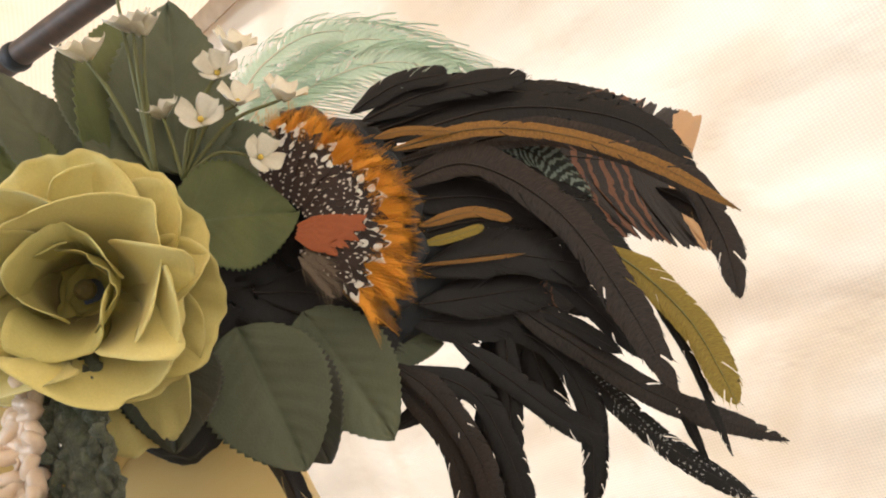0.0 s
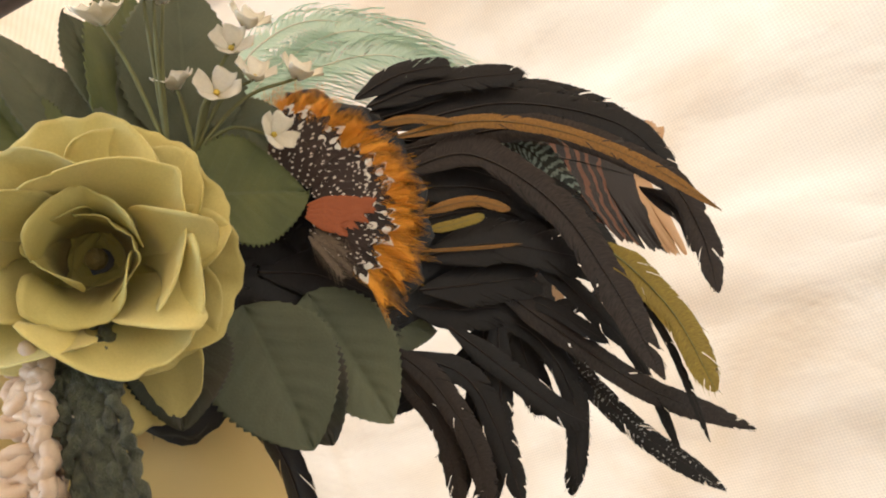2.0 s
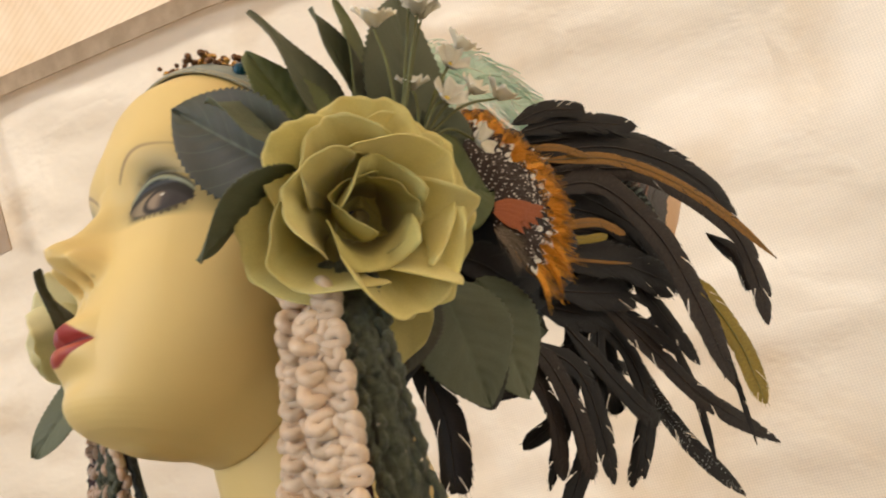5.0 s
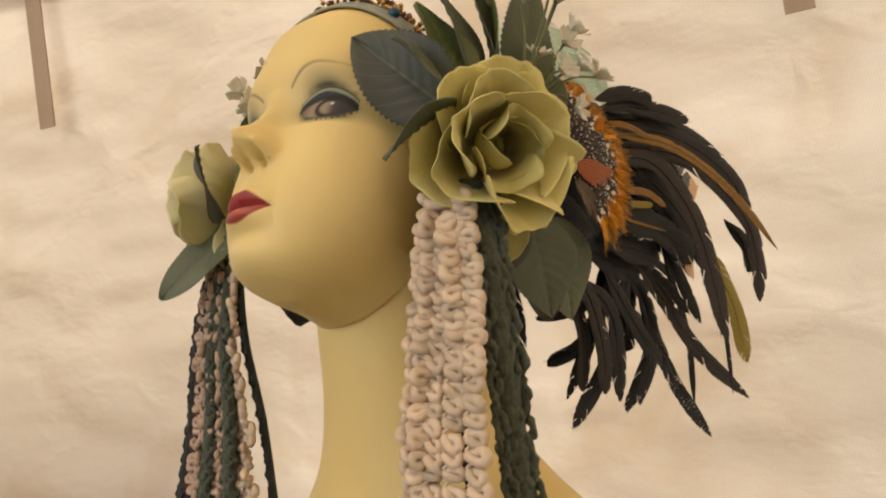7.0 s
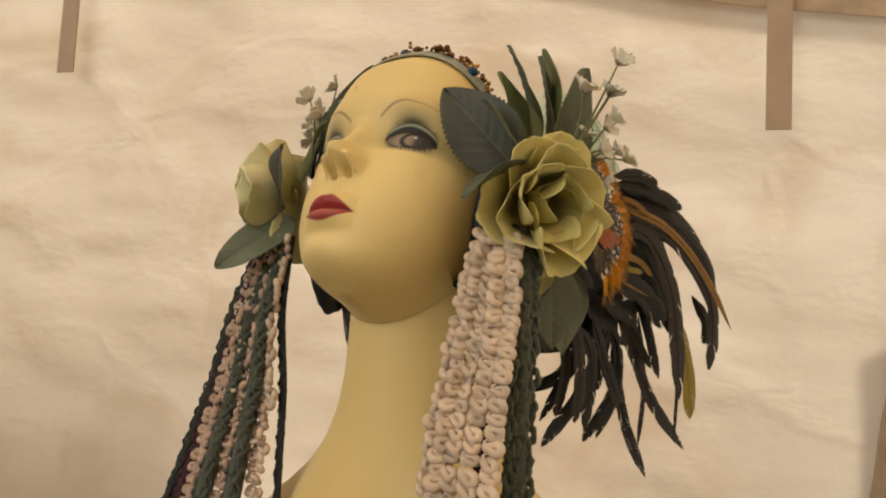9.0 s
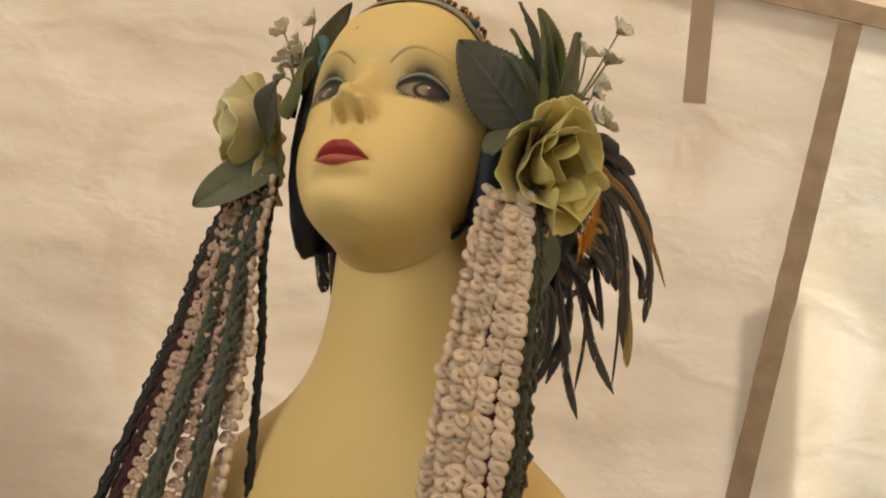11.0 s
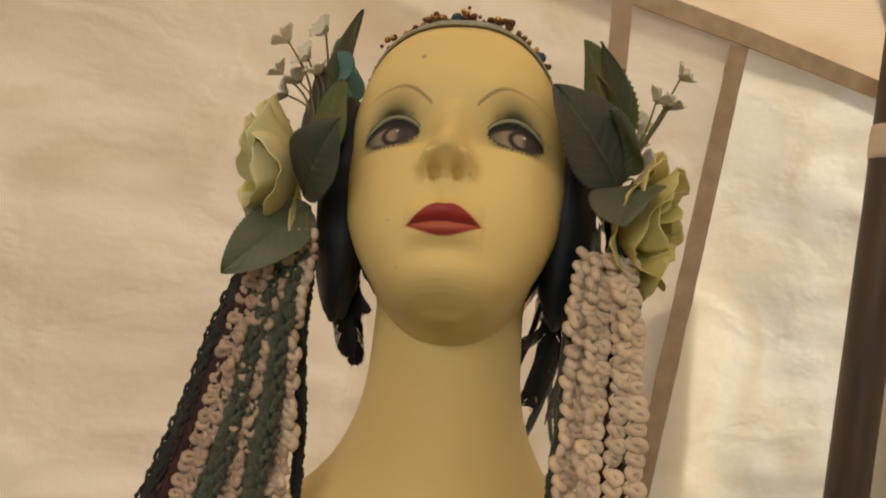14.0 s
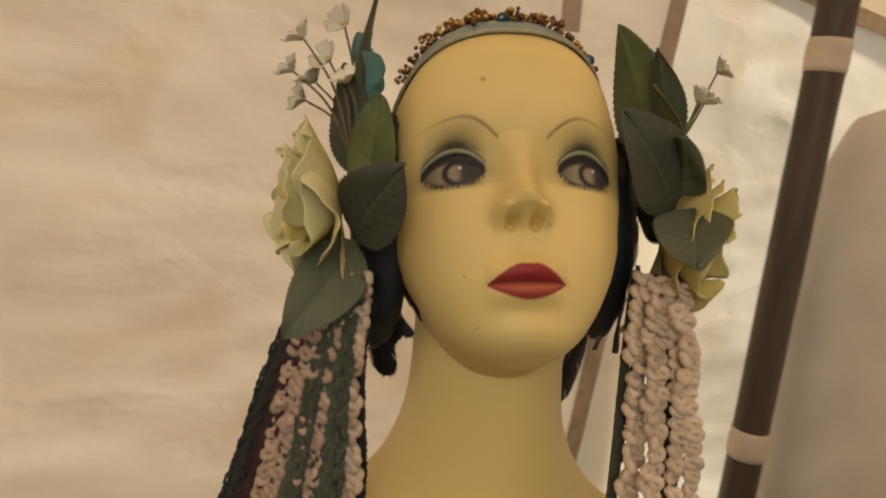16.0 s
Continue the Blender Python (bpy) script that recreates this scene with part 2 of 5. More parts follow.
def vane_material(name, base, dark, kind="plain", rough=0.42):
    """Feather vane: barbs run across, marks follow the length (u) and the width (v)."""
    m = bpy.data.materials.new(name)
    m.use_nodes = True
    n, l = m.node_tree.nodes, m.node_tree.links
    b = n["Principled BSDF"]
    uv = n.new("ShaderNodeTexCoord")
    sp = n.new("ShaderNodeMapping")
    sp.inputs["Scale"].default_value = (260, 5, 1)
    l.new(uv.outputs["UV"], sp.inputs[0])
    streak = n.new("ShaderNodeTexNoise")
    streak.inputs["Scale"].default_value, streak.inputs["Detail"].default_value = 1.0, 3
    l.new(sp.outputs[0], streak.inputs[0])
    mix = n.new("ShaderNodeMix")
    mix.data_type = "RGBA"
    mix.inputs[6].default_value, mix.inputs[7].default_value = (*dark, 1), (*base, 1)
    sharp = n.new("ShaderNodeMapRange")
    sharp.inputs[1].default_value, sharp.inputs[2].default_value = 0.34, 0.68
    l.new(streak.outputs[0], sharp.inputs[0])
    l.new(sharp.outputs[0], mix.inputs[0])
    out = mix.outputs[2]
    xyz = n.new("ShaderNodeSeparateXYZ")
    l.new(uv.outputs["UV"], xyz.inputs[0])

    def math_node(op, a, c):
        x = n.new("ShaderNodeMath")
        x.operation = op
        for i, v in enumerate((a, c)):
            if isinstance(v, (int, float)):
                x.inputs[i].default_value = v
            else:
                l.new(v, x.inputs[i])
        return x.outputs[0]

    def overlay(mask, colour):
        x = n.new("ShaderNodeMix")
        x.data_type = "RGBA"
        l.new(mask, x.inputs[0])
        l.new(out, x.inputs[6])
        x.inputs[7].default_value = (*colour, 1)
        return x.outputs[2]

    wob = n.new("ShaderNodeTexNoise")
    wob.inputs["Scale"].default_value = 9.0
    l.new(uv.outputs["UV"], wob.inputs[0])
    bent = math_node("ADD", xyz.outputs[0], math_node("MULTIPLY", wob.outputs[0], 0.09))
    if kind == "turkey":
        wave = math_node("SINE", math_node("MULTIPLY", bent, 105.0), 0)
        stripe = math_node("MULTIPLY", math_node("GREATER_THAN", wave, 0.35), math_node("LESS_THAN", bent, 0.74))
        out = overlay(stripe, (0.16, 0.065, 0.03))
        out = overlay(math_node("GREATER_THAN", bent, 0.945), (0.62, 0.38, 0.19))
    if kind == "barred":
        wave = math_node("SINE", math_node("MULTIPLY", bent, 95.0), 0)
        out = overlay(math_node("GREATER_THAN", wave, 0.2), (0.30, 0.36, 0.30))
    if kind == "silver":
        wave = math_node("SINE", math_node("MULTIPLY", bent, 260.0), 0)
        side = math_node("GREATER_THAN", wob.outputs[0], 0.56)
        out = overlay(math_node("MULTIPLY", math_node("GREATER_THAN", wave, 0.8), side), (0.55, 0.54, 0.50))
    if kind == "dots":
        mp = n.new("ShaderNodeMapping")
        mp.inputs["Scale"].default_value = (4.2, 1.9, 1)
        l.new(uv.outputs["UV"], mp.inputs[0])
        vor = n.new("ShaderNodeTexVoronoi")
        vor.inputs["Scale"].default_value, vor.inputs["Randomness"].default_value = 1.0, 0.2
        l.new(mp.outputs[0], vor.inputs[0])
        out = overlay(math_node("LESS_THAN", vor.outputs["Distance"], 0.34), (0.74, 0.71, 0.64))
    if kind == "small_dots":
        mp = n.new("ShaderNodeMapping")
        mp.inputs["Scale"].default_value = (9.0, 4.5, 1)
        l.new(uv.outputs["UV"], mp.inputs[0])
        vor = n.new("ShaderNodeTexVoronoi")
        vor.inputs["Scale"].default_value, vor.inputs["Randomness"].default_value = 1.0, 0.5
        l.new(mp.outputs[0], vor.inputs[0])
        out = overlay(math_node("LESS_THAN", vor.outputs["Distance"], 0.28), (0.60, 0.55, 0.48))
    l.new(out, b.inputs["Base Color"])
    b.inputs["Roughness"].default_value = rough
    b.inputs["Specular IOR Level"].default_value = 0.3
    bp = n.new("ShaderNodeBump")
    bp.inputs["Strength"].default_value, bp.inputs["Distance"].default_value = 0.45, 0.0006
    l.new(streak.outputs[0], bp.inputs["Height"])
    l.new(bp.outputs[0], b.inputs["Normal"])
    return m


VANE = {
    "black": vane_material("black_vane", (0.013, 0.010, 0.0095), (0.0022, 0.0018, 0.0020)),
    "brown": vane_material("brown_vane", (0.040, 0.027, 0.021), (0.009, 0.0062, 0.0052)),
    "gold": vane_material("gold_vane", (0.33, 0.165, 0.025), (0.17, 0.08, 0.015)),
    "olive": vane_material("olive_vane", (0.34, 0.26, 0.035), (0.20, 0.14, 0.02)),
    "mint": vane_material("mint_vane", (0.62, 0.74, 0.60), (0.46, 0.62, 0.48), rough=0.7),
    "turkey": vane_material("turkey_vane", (0.022, 0.014, 0.011), (0.010, 0.007, 0.006), "turkey"),
    "barred": vane_material("barred_vane", (0.05, 0.06, 0.05), (0.03, 0.035, 0.03), "barred"),
    "silver": vane_material("silver_vane", (0.012, 0.010, 0.010), (0.005, 0.004, 0.004), "silver"),
    "dots": vane_material("spotted_vane", (0.030, 0.014, 0.010), (0.010, 0.006, 0.005), "dots"),
    "small_dots": vane_material("fine_spotted_vane", (0.045, 0.022, 0.016), (0.016, 0.009, 0.007), "small_dots"),
    "rust": vane_material("rust_vane", (0.42, 0.115, 0.03), (0.22, 0.06, 0.02)),
    "orange": vane_material("orange_vane", (0.90, 0.44, 0.03), (0.62, 0.24, 0.015)),
    "down": vane_material("down_vane", (0.22, 0.17, 0.12), (0.10, 0.08, 0.06), rough=0.8),
}
LABELS = {
    "black": "glossy black rooster feather", "brown": "dark brown curved rooster feather", "gold": "slim golden brown feather",
    "olive": "olive yellow dyed feather", "mint": "pale mint green ostrich feather", "turkey": "barred brown turkey feather with tan tip",
    "barred": "grey green striped feather", "silver": "black feather flecked with silver white", "rust": "rust orange feather",
}


# ---- mesh helpers ----
def mesh_of(name, verts, faces, mat, uv=None, smooth=True):
    me = bpy.data.meshes.new(name)
    me.from_pydata([tuple(v) for v in verts], [], faces)
    me.materials.append(mat)
    if smooth:
        me.polygons.foreach_set("use_smooth", [True] * len(me.polygons))
    if uv is not None:
        layer = me.uv_layers.new(name="UVMap")
        idx = np.zeros(len(me.loops), dtype=np.int32)
        me.loops.foreach_get("vertex_index", idx)
        layer.data.foreach_set("uv", np.asarray(uv, dtype=np.float32)[idx].ravel())
    me.update()
    return me


def part(name, me, parent, label="", m=None):
    """One mesh as ONE object under a thing or a part."""
    ob = new(name, me)
    if parent is not None:
        ob.parent = parent
    if m is not None:
        ob.matrix_local = m
    if label:
        tagged(ob, label)
    return ob


def unit(v):
    v = np.asarray(v, float)
    return v / max(np.linalg.norm(v), 1e-9)


def curve_through(pts, k):
    """k points on a smooth line through pts (Catmull-Rom)."""
    p = np.asarray(pts, float)
    p = np.vstack([2 * p[0] - p[1], p, 2 * p[-1] - p[-2]])
    out = []
    for s in np.linspace(0, len(p) - 3 - 1e-6, k):
        i, f = int(s), s - int(s)
        a, b, c, d = p[i], p[i + 1], p[i + 2], p[i + 3]
        out.append(0.5 * (2 * b + (c - a) * f + (2 * a - 5 * b + 4 * c - d) * f ** 2 + (3 * b - a - 3 * c + d) * f ** 3))
    return np.array(out)


def tube(path, radius, sides=8, closed=False):
    """Vertices and faces of a round cord along a path; radius is a number or one for each point."""
    p = np.asarray(path, float)
    k = len(p)
    r = np.broadcast_to(np.asarray(radius, float), (k,))
    v, f = [], []
    up = np.array([0.31, 0.2, 0.93])
    for i in range(k):
        t = unit(p[(i + 1) % k] - p[i - 1]) if closed else unit(p[min(i + 1, k - 1)] - p[max(i - 1, 0)])
        a = unit(np.cross(t, up))
        up = np.cross(a, t)
        for j in range(sides):
            w = 2 * math.pi * j / sides
            v.append(p[i] + r[i] * (math.cos(w) * a + math.sin(w) * up))
    for i in range(k if closed else k - 1):
        for j in range(sides):
            n2, j2 = (i + 1) % k, (j + 1) % sides
            f.append((i * sides + j, i * sides + j2, n2 * sides + j2, n2 * sides + j))
    if not closed:
        f.append(tuple(range(sides))[::-1])
        f.append(tuple((k - 1) * sides + j for j in range(sides)))
    return v, f


def joined(lumps):
    v, f = [], []
    for a, b in lumps:
        o = len(v)
        v.extend(a)
        f.extend(tuple(i + o for i in q) for q in b)
    return v, f


def box_mesh(name, lo, hi, mat, bevel=0.004):
    bm = bmesh.new()
    bmesh.ops.create_cube(bm, size=1.0)
    for v in bm.verts:
        v.co = Vector([lo[i] + (v.co[i] + 0.5) * (hi[i] - lo[i]) for i in range(3)])
    if bevel:
        bmesh.ops.bevel(bm, geom=bm.edges[:], offset=bevel, segments=2, affect="EDGES", profile=0.5)
    me = bpy.data.meshes.new(name)
    bm.to_mesh(me)
    bm.free()
    me.materials.append(mat)
    return me


def structure(name, me, label="", m=None):
    return tagged(part(name, me, None, "", m), label, kind="structure")


# ---- the tent ----
WALL_O, WALL_D, WALL_N = np.array([-0.95, 0.28]), np.array([0.9330, 0.3600]), np.array([-0.3600, 0.9330])


def wall_point(s, z, off=0.0):
    """A place on the back canvas: s metres along it, z up, off metres to the outside."""
    return np.array([*(WALL_O + WALL_D * s + WALL_N * off), z])


def cloth(name, place, s0, s1, z0, z1, mat, ns, nz, depth, seed):
    """A hanging sheet with real sag, folds and thickness; z0 and z1 may follow s."""
    v, f, uv = [], [], []
    for i in range(ns + 1):
        for j in range(nz + 1):
            s = s0 + (s1 - s0) * i / ns
            a, b = (z0(s) if callable(z0) else z0), (z1(s) if callable(z1) else z1)
            z = a + (b - a) * j / nz
            w = depth * (noise.noise((s * 1.3 + seed, z * 3.0, 0.3)) + 0.28 * noise.noise((s * 3.0, z * 9.0 + s * 2.2, seed)) + 0.16 * noise.noise((s * 9.0, z * 24.0, seed + 3)))
            v.append(place(s, z, w))
            uv.append((s, z))
    for i in range(ns):
        for j in range(nz):
            a = i * (nz + 1) + j
            f.append((a, a + nz + 1, a + nz + 2, a + 1))
    return mesh_of(name, v, f, mat, uv)


def rope_z(s):
    """Height of the top edge of the back canvas."""
    return float(np.interp(s, [-1.2, 0.07, 0.53, 1.15, 1.44, 1.8, 3.2], [2.16, 1.997, 1.935, 1.803, 1.762, 1.70, 1.50]))


SEAM_TOP, SEAM_LOW = 1.435, 1.330


def seam_s(z):
    return SEAM_LOW + (SEAM_TOP - SEAM_LOW) * (z - 1.05) / 0.71


structure("wall_back", cloth("wall_back", lambda s, z, w: wall_point(s + (seam_s(z) - 1.395) * max(0.0, 1 - (1.395 - s) / 0.8), z, w * min(1.0, (1.395 - s) * 5)), -1.2, 1.395, 0.0, rope_z, CANVAS, 150, 120, 0.022, 1.7),
          "creased cream cotton canvas tent wall")
structure("wall_side", cloth("wall_side", lambda s, z, w: wall_point(s + (seam_s(z) - 1.395) * max(0.0, 1 - (s - 1.395) / 0.8), z, w * min(1.0, (s - 1.395) * 5)), 1.395, 3.2, 0.0, rope_z, CANVAS_SUNLIT, 90, 90, 0.03, 6.1),
          "thin cream canvas tent panel, coloured paler to look sunlit")
# Unseen strip outside, added to cast a darker patch beside the seam.
structure("wall_skirt", cloth("wall_skirt", lambda s, z, w: wall_point(s, z, w + 0.04), 1.385, 1.48, 0.0, lambda s: float(np.interp(s, [1.385, 1.42, 1.48], [1.39, 1.412, 1.425])), CANVAS_SHEER, 60, 30, 0.006, 2.2), "unseen canvas strip added behind the seam to darken it")


def roof_point(s, r, w):
    """The roof rises from the top edge of the wall towards the inside."""
    p = wall_point(s, rope_z(s) + 0.012 + r * 0.42, -r + 0.02)
    return p + np.array([0, 0, w])


v, f = [], []
for i in range(61):
    for j in range(41):
        s, r = -1.2 + 4.4 * i / 60, 3.4 * j / 40
        v.append(roof_point(s, r, 0.03 * noise.noise((s * 2, r * 2, 4)) * min(1, r * 3)))
for i in range(60):
    for j in range(40):
        a = i * 41 + j
        f.append((a, a + 41, a + 42, a + 1))
structure("ceiling", mesh_of("ceiling", v, f, CANVAS_ROOF), "tan canvas tent roof")
# closing walls beside and behind the camera, unseen, the front one with an added wide opening
left0, left1 = wall_point(-1.2, 0), wall_point(-1.2, 0, -3.4)
right0, right1 = wall_point(3.2, 0), wall_point(3.2, 0, -3.4)


def flat_wall(name, a, b, z0, z1, u0=0.0, u1=1.0, mat=CANVAS_DIM):
    def place(s, z, w):
        p = a + (b - a) * s
        return np.array([p[0], p[1], z]) + np.array([w, w, 0])
    return structure(name, cloth(name, place, u0, u1, z0, z1, mat, 24, 24, 0.02, 9.0), "unseen cream canvas tent wall")


flat_wall("wall_left", left0, left1, 0.0, 2.6, 0.16, 1.0)
flat_wall("wall_right", right0, right1, 0.0, 2.9, mat=CANVAS)
# The two unseen low walls are added to block light from low down.
flat_wall("wall_front_low", left1, right1, 0.0, 1.35, 0.0, 0.45)
flat_wall("wall_left_low", left0, left1, 0.0, 1.5, 0.0, 0.16)
flat_wall("wall_front_right", left1, right1, 0.0, 3.4, 0.45, 1.0, CANVAS)
flat_wall("wall_front_top", left1, right1, 3.0, 3.4, 0.0, 0.45)
# Never-seen sheet outside the tent, added to block sun from the lower back wall.
structure("wall_neighbour", cloth("wall_neighbour", lambda s, z, w: wall_point(s, z, w + 0.62), -2.6, 1.42, 0.0, 2.84, CANVAS, 30, 20, 0.03, 3.3), "unseen canvas sheet added to shade the lower back wall")
v = [(-60, -60, 0), (60, -60, 0), (60, 60, 0), (-60, 60, 0)]
structure("ground", mesh_of("ground", v, [(0, 1, 2, 3)], GROUND), "worn grass ground under the tent")


def strip(name, path_l, path_r, mat, label, thick=0.003):
    """A sewn or stuck strip between two edge lines, with thickness towards the inside."""
    k = len(path_l)
    inward = np.array([0.36, -0.933, 0]) * thick
    v = [p for q in zip(path_l, path_r) for p in q] + [np.asarray(p) + inward for q in zip(path_l, path_r) for p in q]
    f, o = [], 2 * k
    for i in range(k - 1):
        a = 2 * i
        f += [(a + o, a + 1 + o, a + 3 + o, a + 2 + o), (a, a + 2, a + 2 + o, a + o), (a + 1, a + 1 + o, a + 3 + o, a + 3)]
    f += [(0, o, o + 1, 1), (2 * k - 2, 2 * k - 1, 2 * k - 1 + o, 2 * k - 2 + o)]
    return structure(name, mesh_of(name, v, f, mat, smooth=False), label)


zs = np.linspace(0.0, 1.745, 50)
strip("trim_seam", [wall_point(seam_s(z) - 0.017 + 0.002 * noise.noise((z * 30, 0, 0)), z, -0.012) for z in zs], [wall_point(seam_s(z) + 0.017 + 0.002 * noise.noise((z * 30, 5, 0)), z, -0.012) for z in zs], SEAM,
      "gathered tan seam strip joining two canvas panels")
ss = np.linspace(-1.2, 3.2, 90)
strip("trim_hem", [wall_point(s, rope_z(s) - 0.016, -0.014) for s in ss], [wall_point(s, rope_z(s) + 0.016, -0.014) for s in ss], SEAM, "rolled tan hem along the top of the canvas wall")
for name, s_mid, z_low, tilt in (("trim_tie_left", 0.028, 1.720, 0.01), ("trim_tie_right", 1.203, 1.600, 0.004)):
    zz = np.linspace(z_low, rope_z(s_mid), 14)
    strip(name, [wall_point(s_mid - 0.0165 + tilt * (z - z_low), z, -0.03) for z in zz], [wall_point(s_mid + 0.0165 + tilt * (z - z_low), z, -0.03) for z in zz], TAPE, "flat brown cloth tie hanging on the canvas wall")


# ---- pole and white cloth beside it ----
def make_pole():
    pole = tagged(new("tent_pole"), "dark brown wooden tent pole wrapped with pale bands", "tent pole")
    base, top = np.array([0.560, 0.722, 0.0]), np.array([0.668, 0.782, 2.28])
    pole.location = base
    path = [(top - base) * t for t in np.linspace(0, 1, 24)]
    part("shaft", mesh_of("pole_shaft", *tube(path, [0.0315 + 0.0012 * noise.noise((i * 0.7, 0, 0)) for i in range(24)], 24), POLE), pole)
    for z in (0.92, 1.60):
        mid = (top - base) * z / 2.28
        d = unit(top - base)
        rings = [mid + d * t for t in np.linspace(-0.027, 0.027, 6)]
        part("band", mesh_of("pole_band", *tube(rings, [0.033, 0.0342, 0.0346, 0.0344, 0.0342, 0.033], 24), BANDING), pole, "pale beige band")


make_pole()
rafter = tagged(new("roof_pole"), "dark round pole fixed under the tan canvas roof", "tent pole")
rafter.location = (-0.545, 0.292, 2.018)
part("shaft", mesh_of("rafter_shaft", *tube([np.array([-0.201, -0.119, 0.047]) * t for t in np.linspace(-0.7, 7, 14)], 0.020, 20), POLE), rafter)
part("tie", mesh_of("rafter_tie", *tube([np.array([-0.201, -0.119, 0.047]) * t for t in (0.78, 0.82, 0.86, 0.90)], [0.021, 0.024, 0.024, 0.021], 16), NAVY), rafter, "black cord tie")


def make_white_cloth():
    """A tall white cloth cover with a rounded top, standing beyond the pole."""
    v, f = [], []
    nu, nv = 40, 60
    for i in range(nv + 1):
        z = 1.53 * i / nv
        top = max(0.0, 1 - ((z - 1.20) / 0.335) ** 2) ** 0.5 if z > 1.20 else 1.0
        half = (0.215 - 0.05 * z) * (0.18 + 0.82 * top) if i < nv else 0.004
        for j in range(nu):
            w = 2 * math.pi * j / nu
            fold = 1 + 0.05 * math.sin(3 * w + z * 3) * (1.5 - z) + 0.03 * noise.noise((w, z * 4, 1))
            v.append((half * math.cos(w) * fold, 0.13 * (half / 0.2) * math.sin(w) * fold, z))
    for i in range(nv):
        for j in range(nu):
            j2 = (j + 1) % nu
            f.append((i * nu + j, i * nu + j2, (i + 1) * nu + j2, (i + 1) * nu + j))
    f.append(tuple(nv * nu + j for j in range(nu)))
    ob = new("cloth_cover", mesh_of("cloth_cover", v, f, WHITE_CLOTH))
    ob.matrix_world = pose(0.825, 0.835, 0.0, 0, 0, 21)
    tagged(ob, "plain off-white cloth cover with a rounded top", "cloth cover")


make_white_cloth()
table = tagged(new("table"), "plain brown wooden display table under the bust", "table")
table.location = (0.0, 0.15, 0.0)
part("tabletop", box_mesh("tabletop", (-0.5, -0.3, 0.84), (0.5, 0.3, 0.88), TABLE), table)
for x in (-0.45, 0.45):
    for y in (-0.25, 0.25):
        part("leg", box_mesh("table_leg", (x - 0.025, y - 0.025, 0.0), (x + 0.025, y + 0.025, 0.84), TABLE), table)

# ---- the mannequin bust ----
HEAD = pose(0, 0, 1.40, -28, 0, 0) @ pose(0.002, 0, 0, 0, -2.6, 0)
HM = np.array(HEAD.to_3x3())
HT = np.array(HEAD.translation)


def to_world(p):
    return np.asarray(p) @ HM.T + HT


def to_head(p):
    return (np.asarray(p) - HT) @ HM


FZ = [-0.043, -0.041, -0.036, -0.028, -0.0125, 0.0, 0.02, 0.045, 0.0755, 0.085, 0.108, 0.142, 0.166, 0.182, 0.1895, 0.193]
FY = [0.046, 0.026, 0.011, 0.0035, 0.0005, -0.002, -0.002, 0.000, -0.004, -0.0075, -0.0125, -0.0095, 0.008, 0.033, 0.056, 0.075]
BZ = [-0.043, -0.038, -0.03, 0.0, 0.04, 0.08, 0.125, 0.16, 0.182, 0.193]
BY = [0.050, 0.085, 0.10, 0.128, 0.153, 0.165, 0.158, 0.133, 0.103, 0.075]
WZ = [-0.043, -0.041, -0.036, -0.025, -0.010, 0.010, 0.030, 0.060, 0.092, 0.128, 0.157, 0.177, 0.1885, 0.193]
WX = [0.002, 0.014, 0.026, 0.0395, 0.051, 0.0625, 0.0705, 0.0755, 0.0765, 0.0705, 0.055, 0.033, 0.014, 0.001]


def bell(a, s):
    return np.exp(-0.5 * (a / s) ** 2)


def smooth_interp(z, xs, ys):
    return sum(w * np.interp(z + o, xs, ys) for o, w in ((-0.005, 0.1), (-0.0025, 0.25), (0, 0.3), (0.0025, 0.25), (0.005, 0.1)))


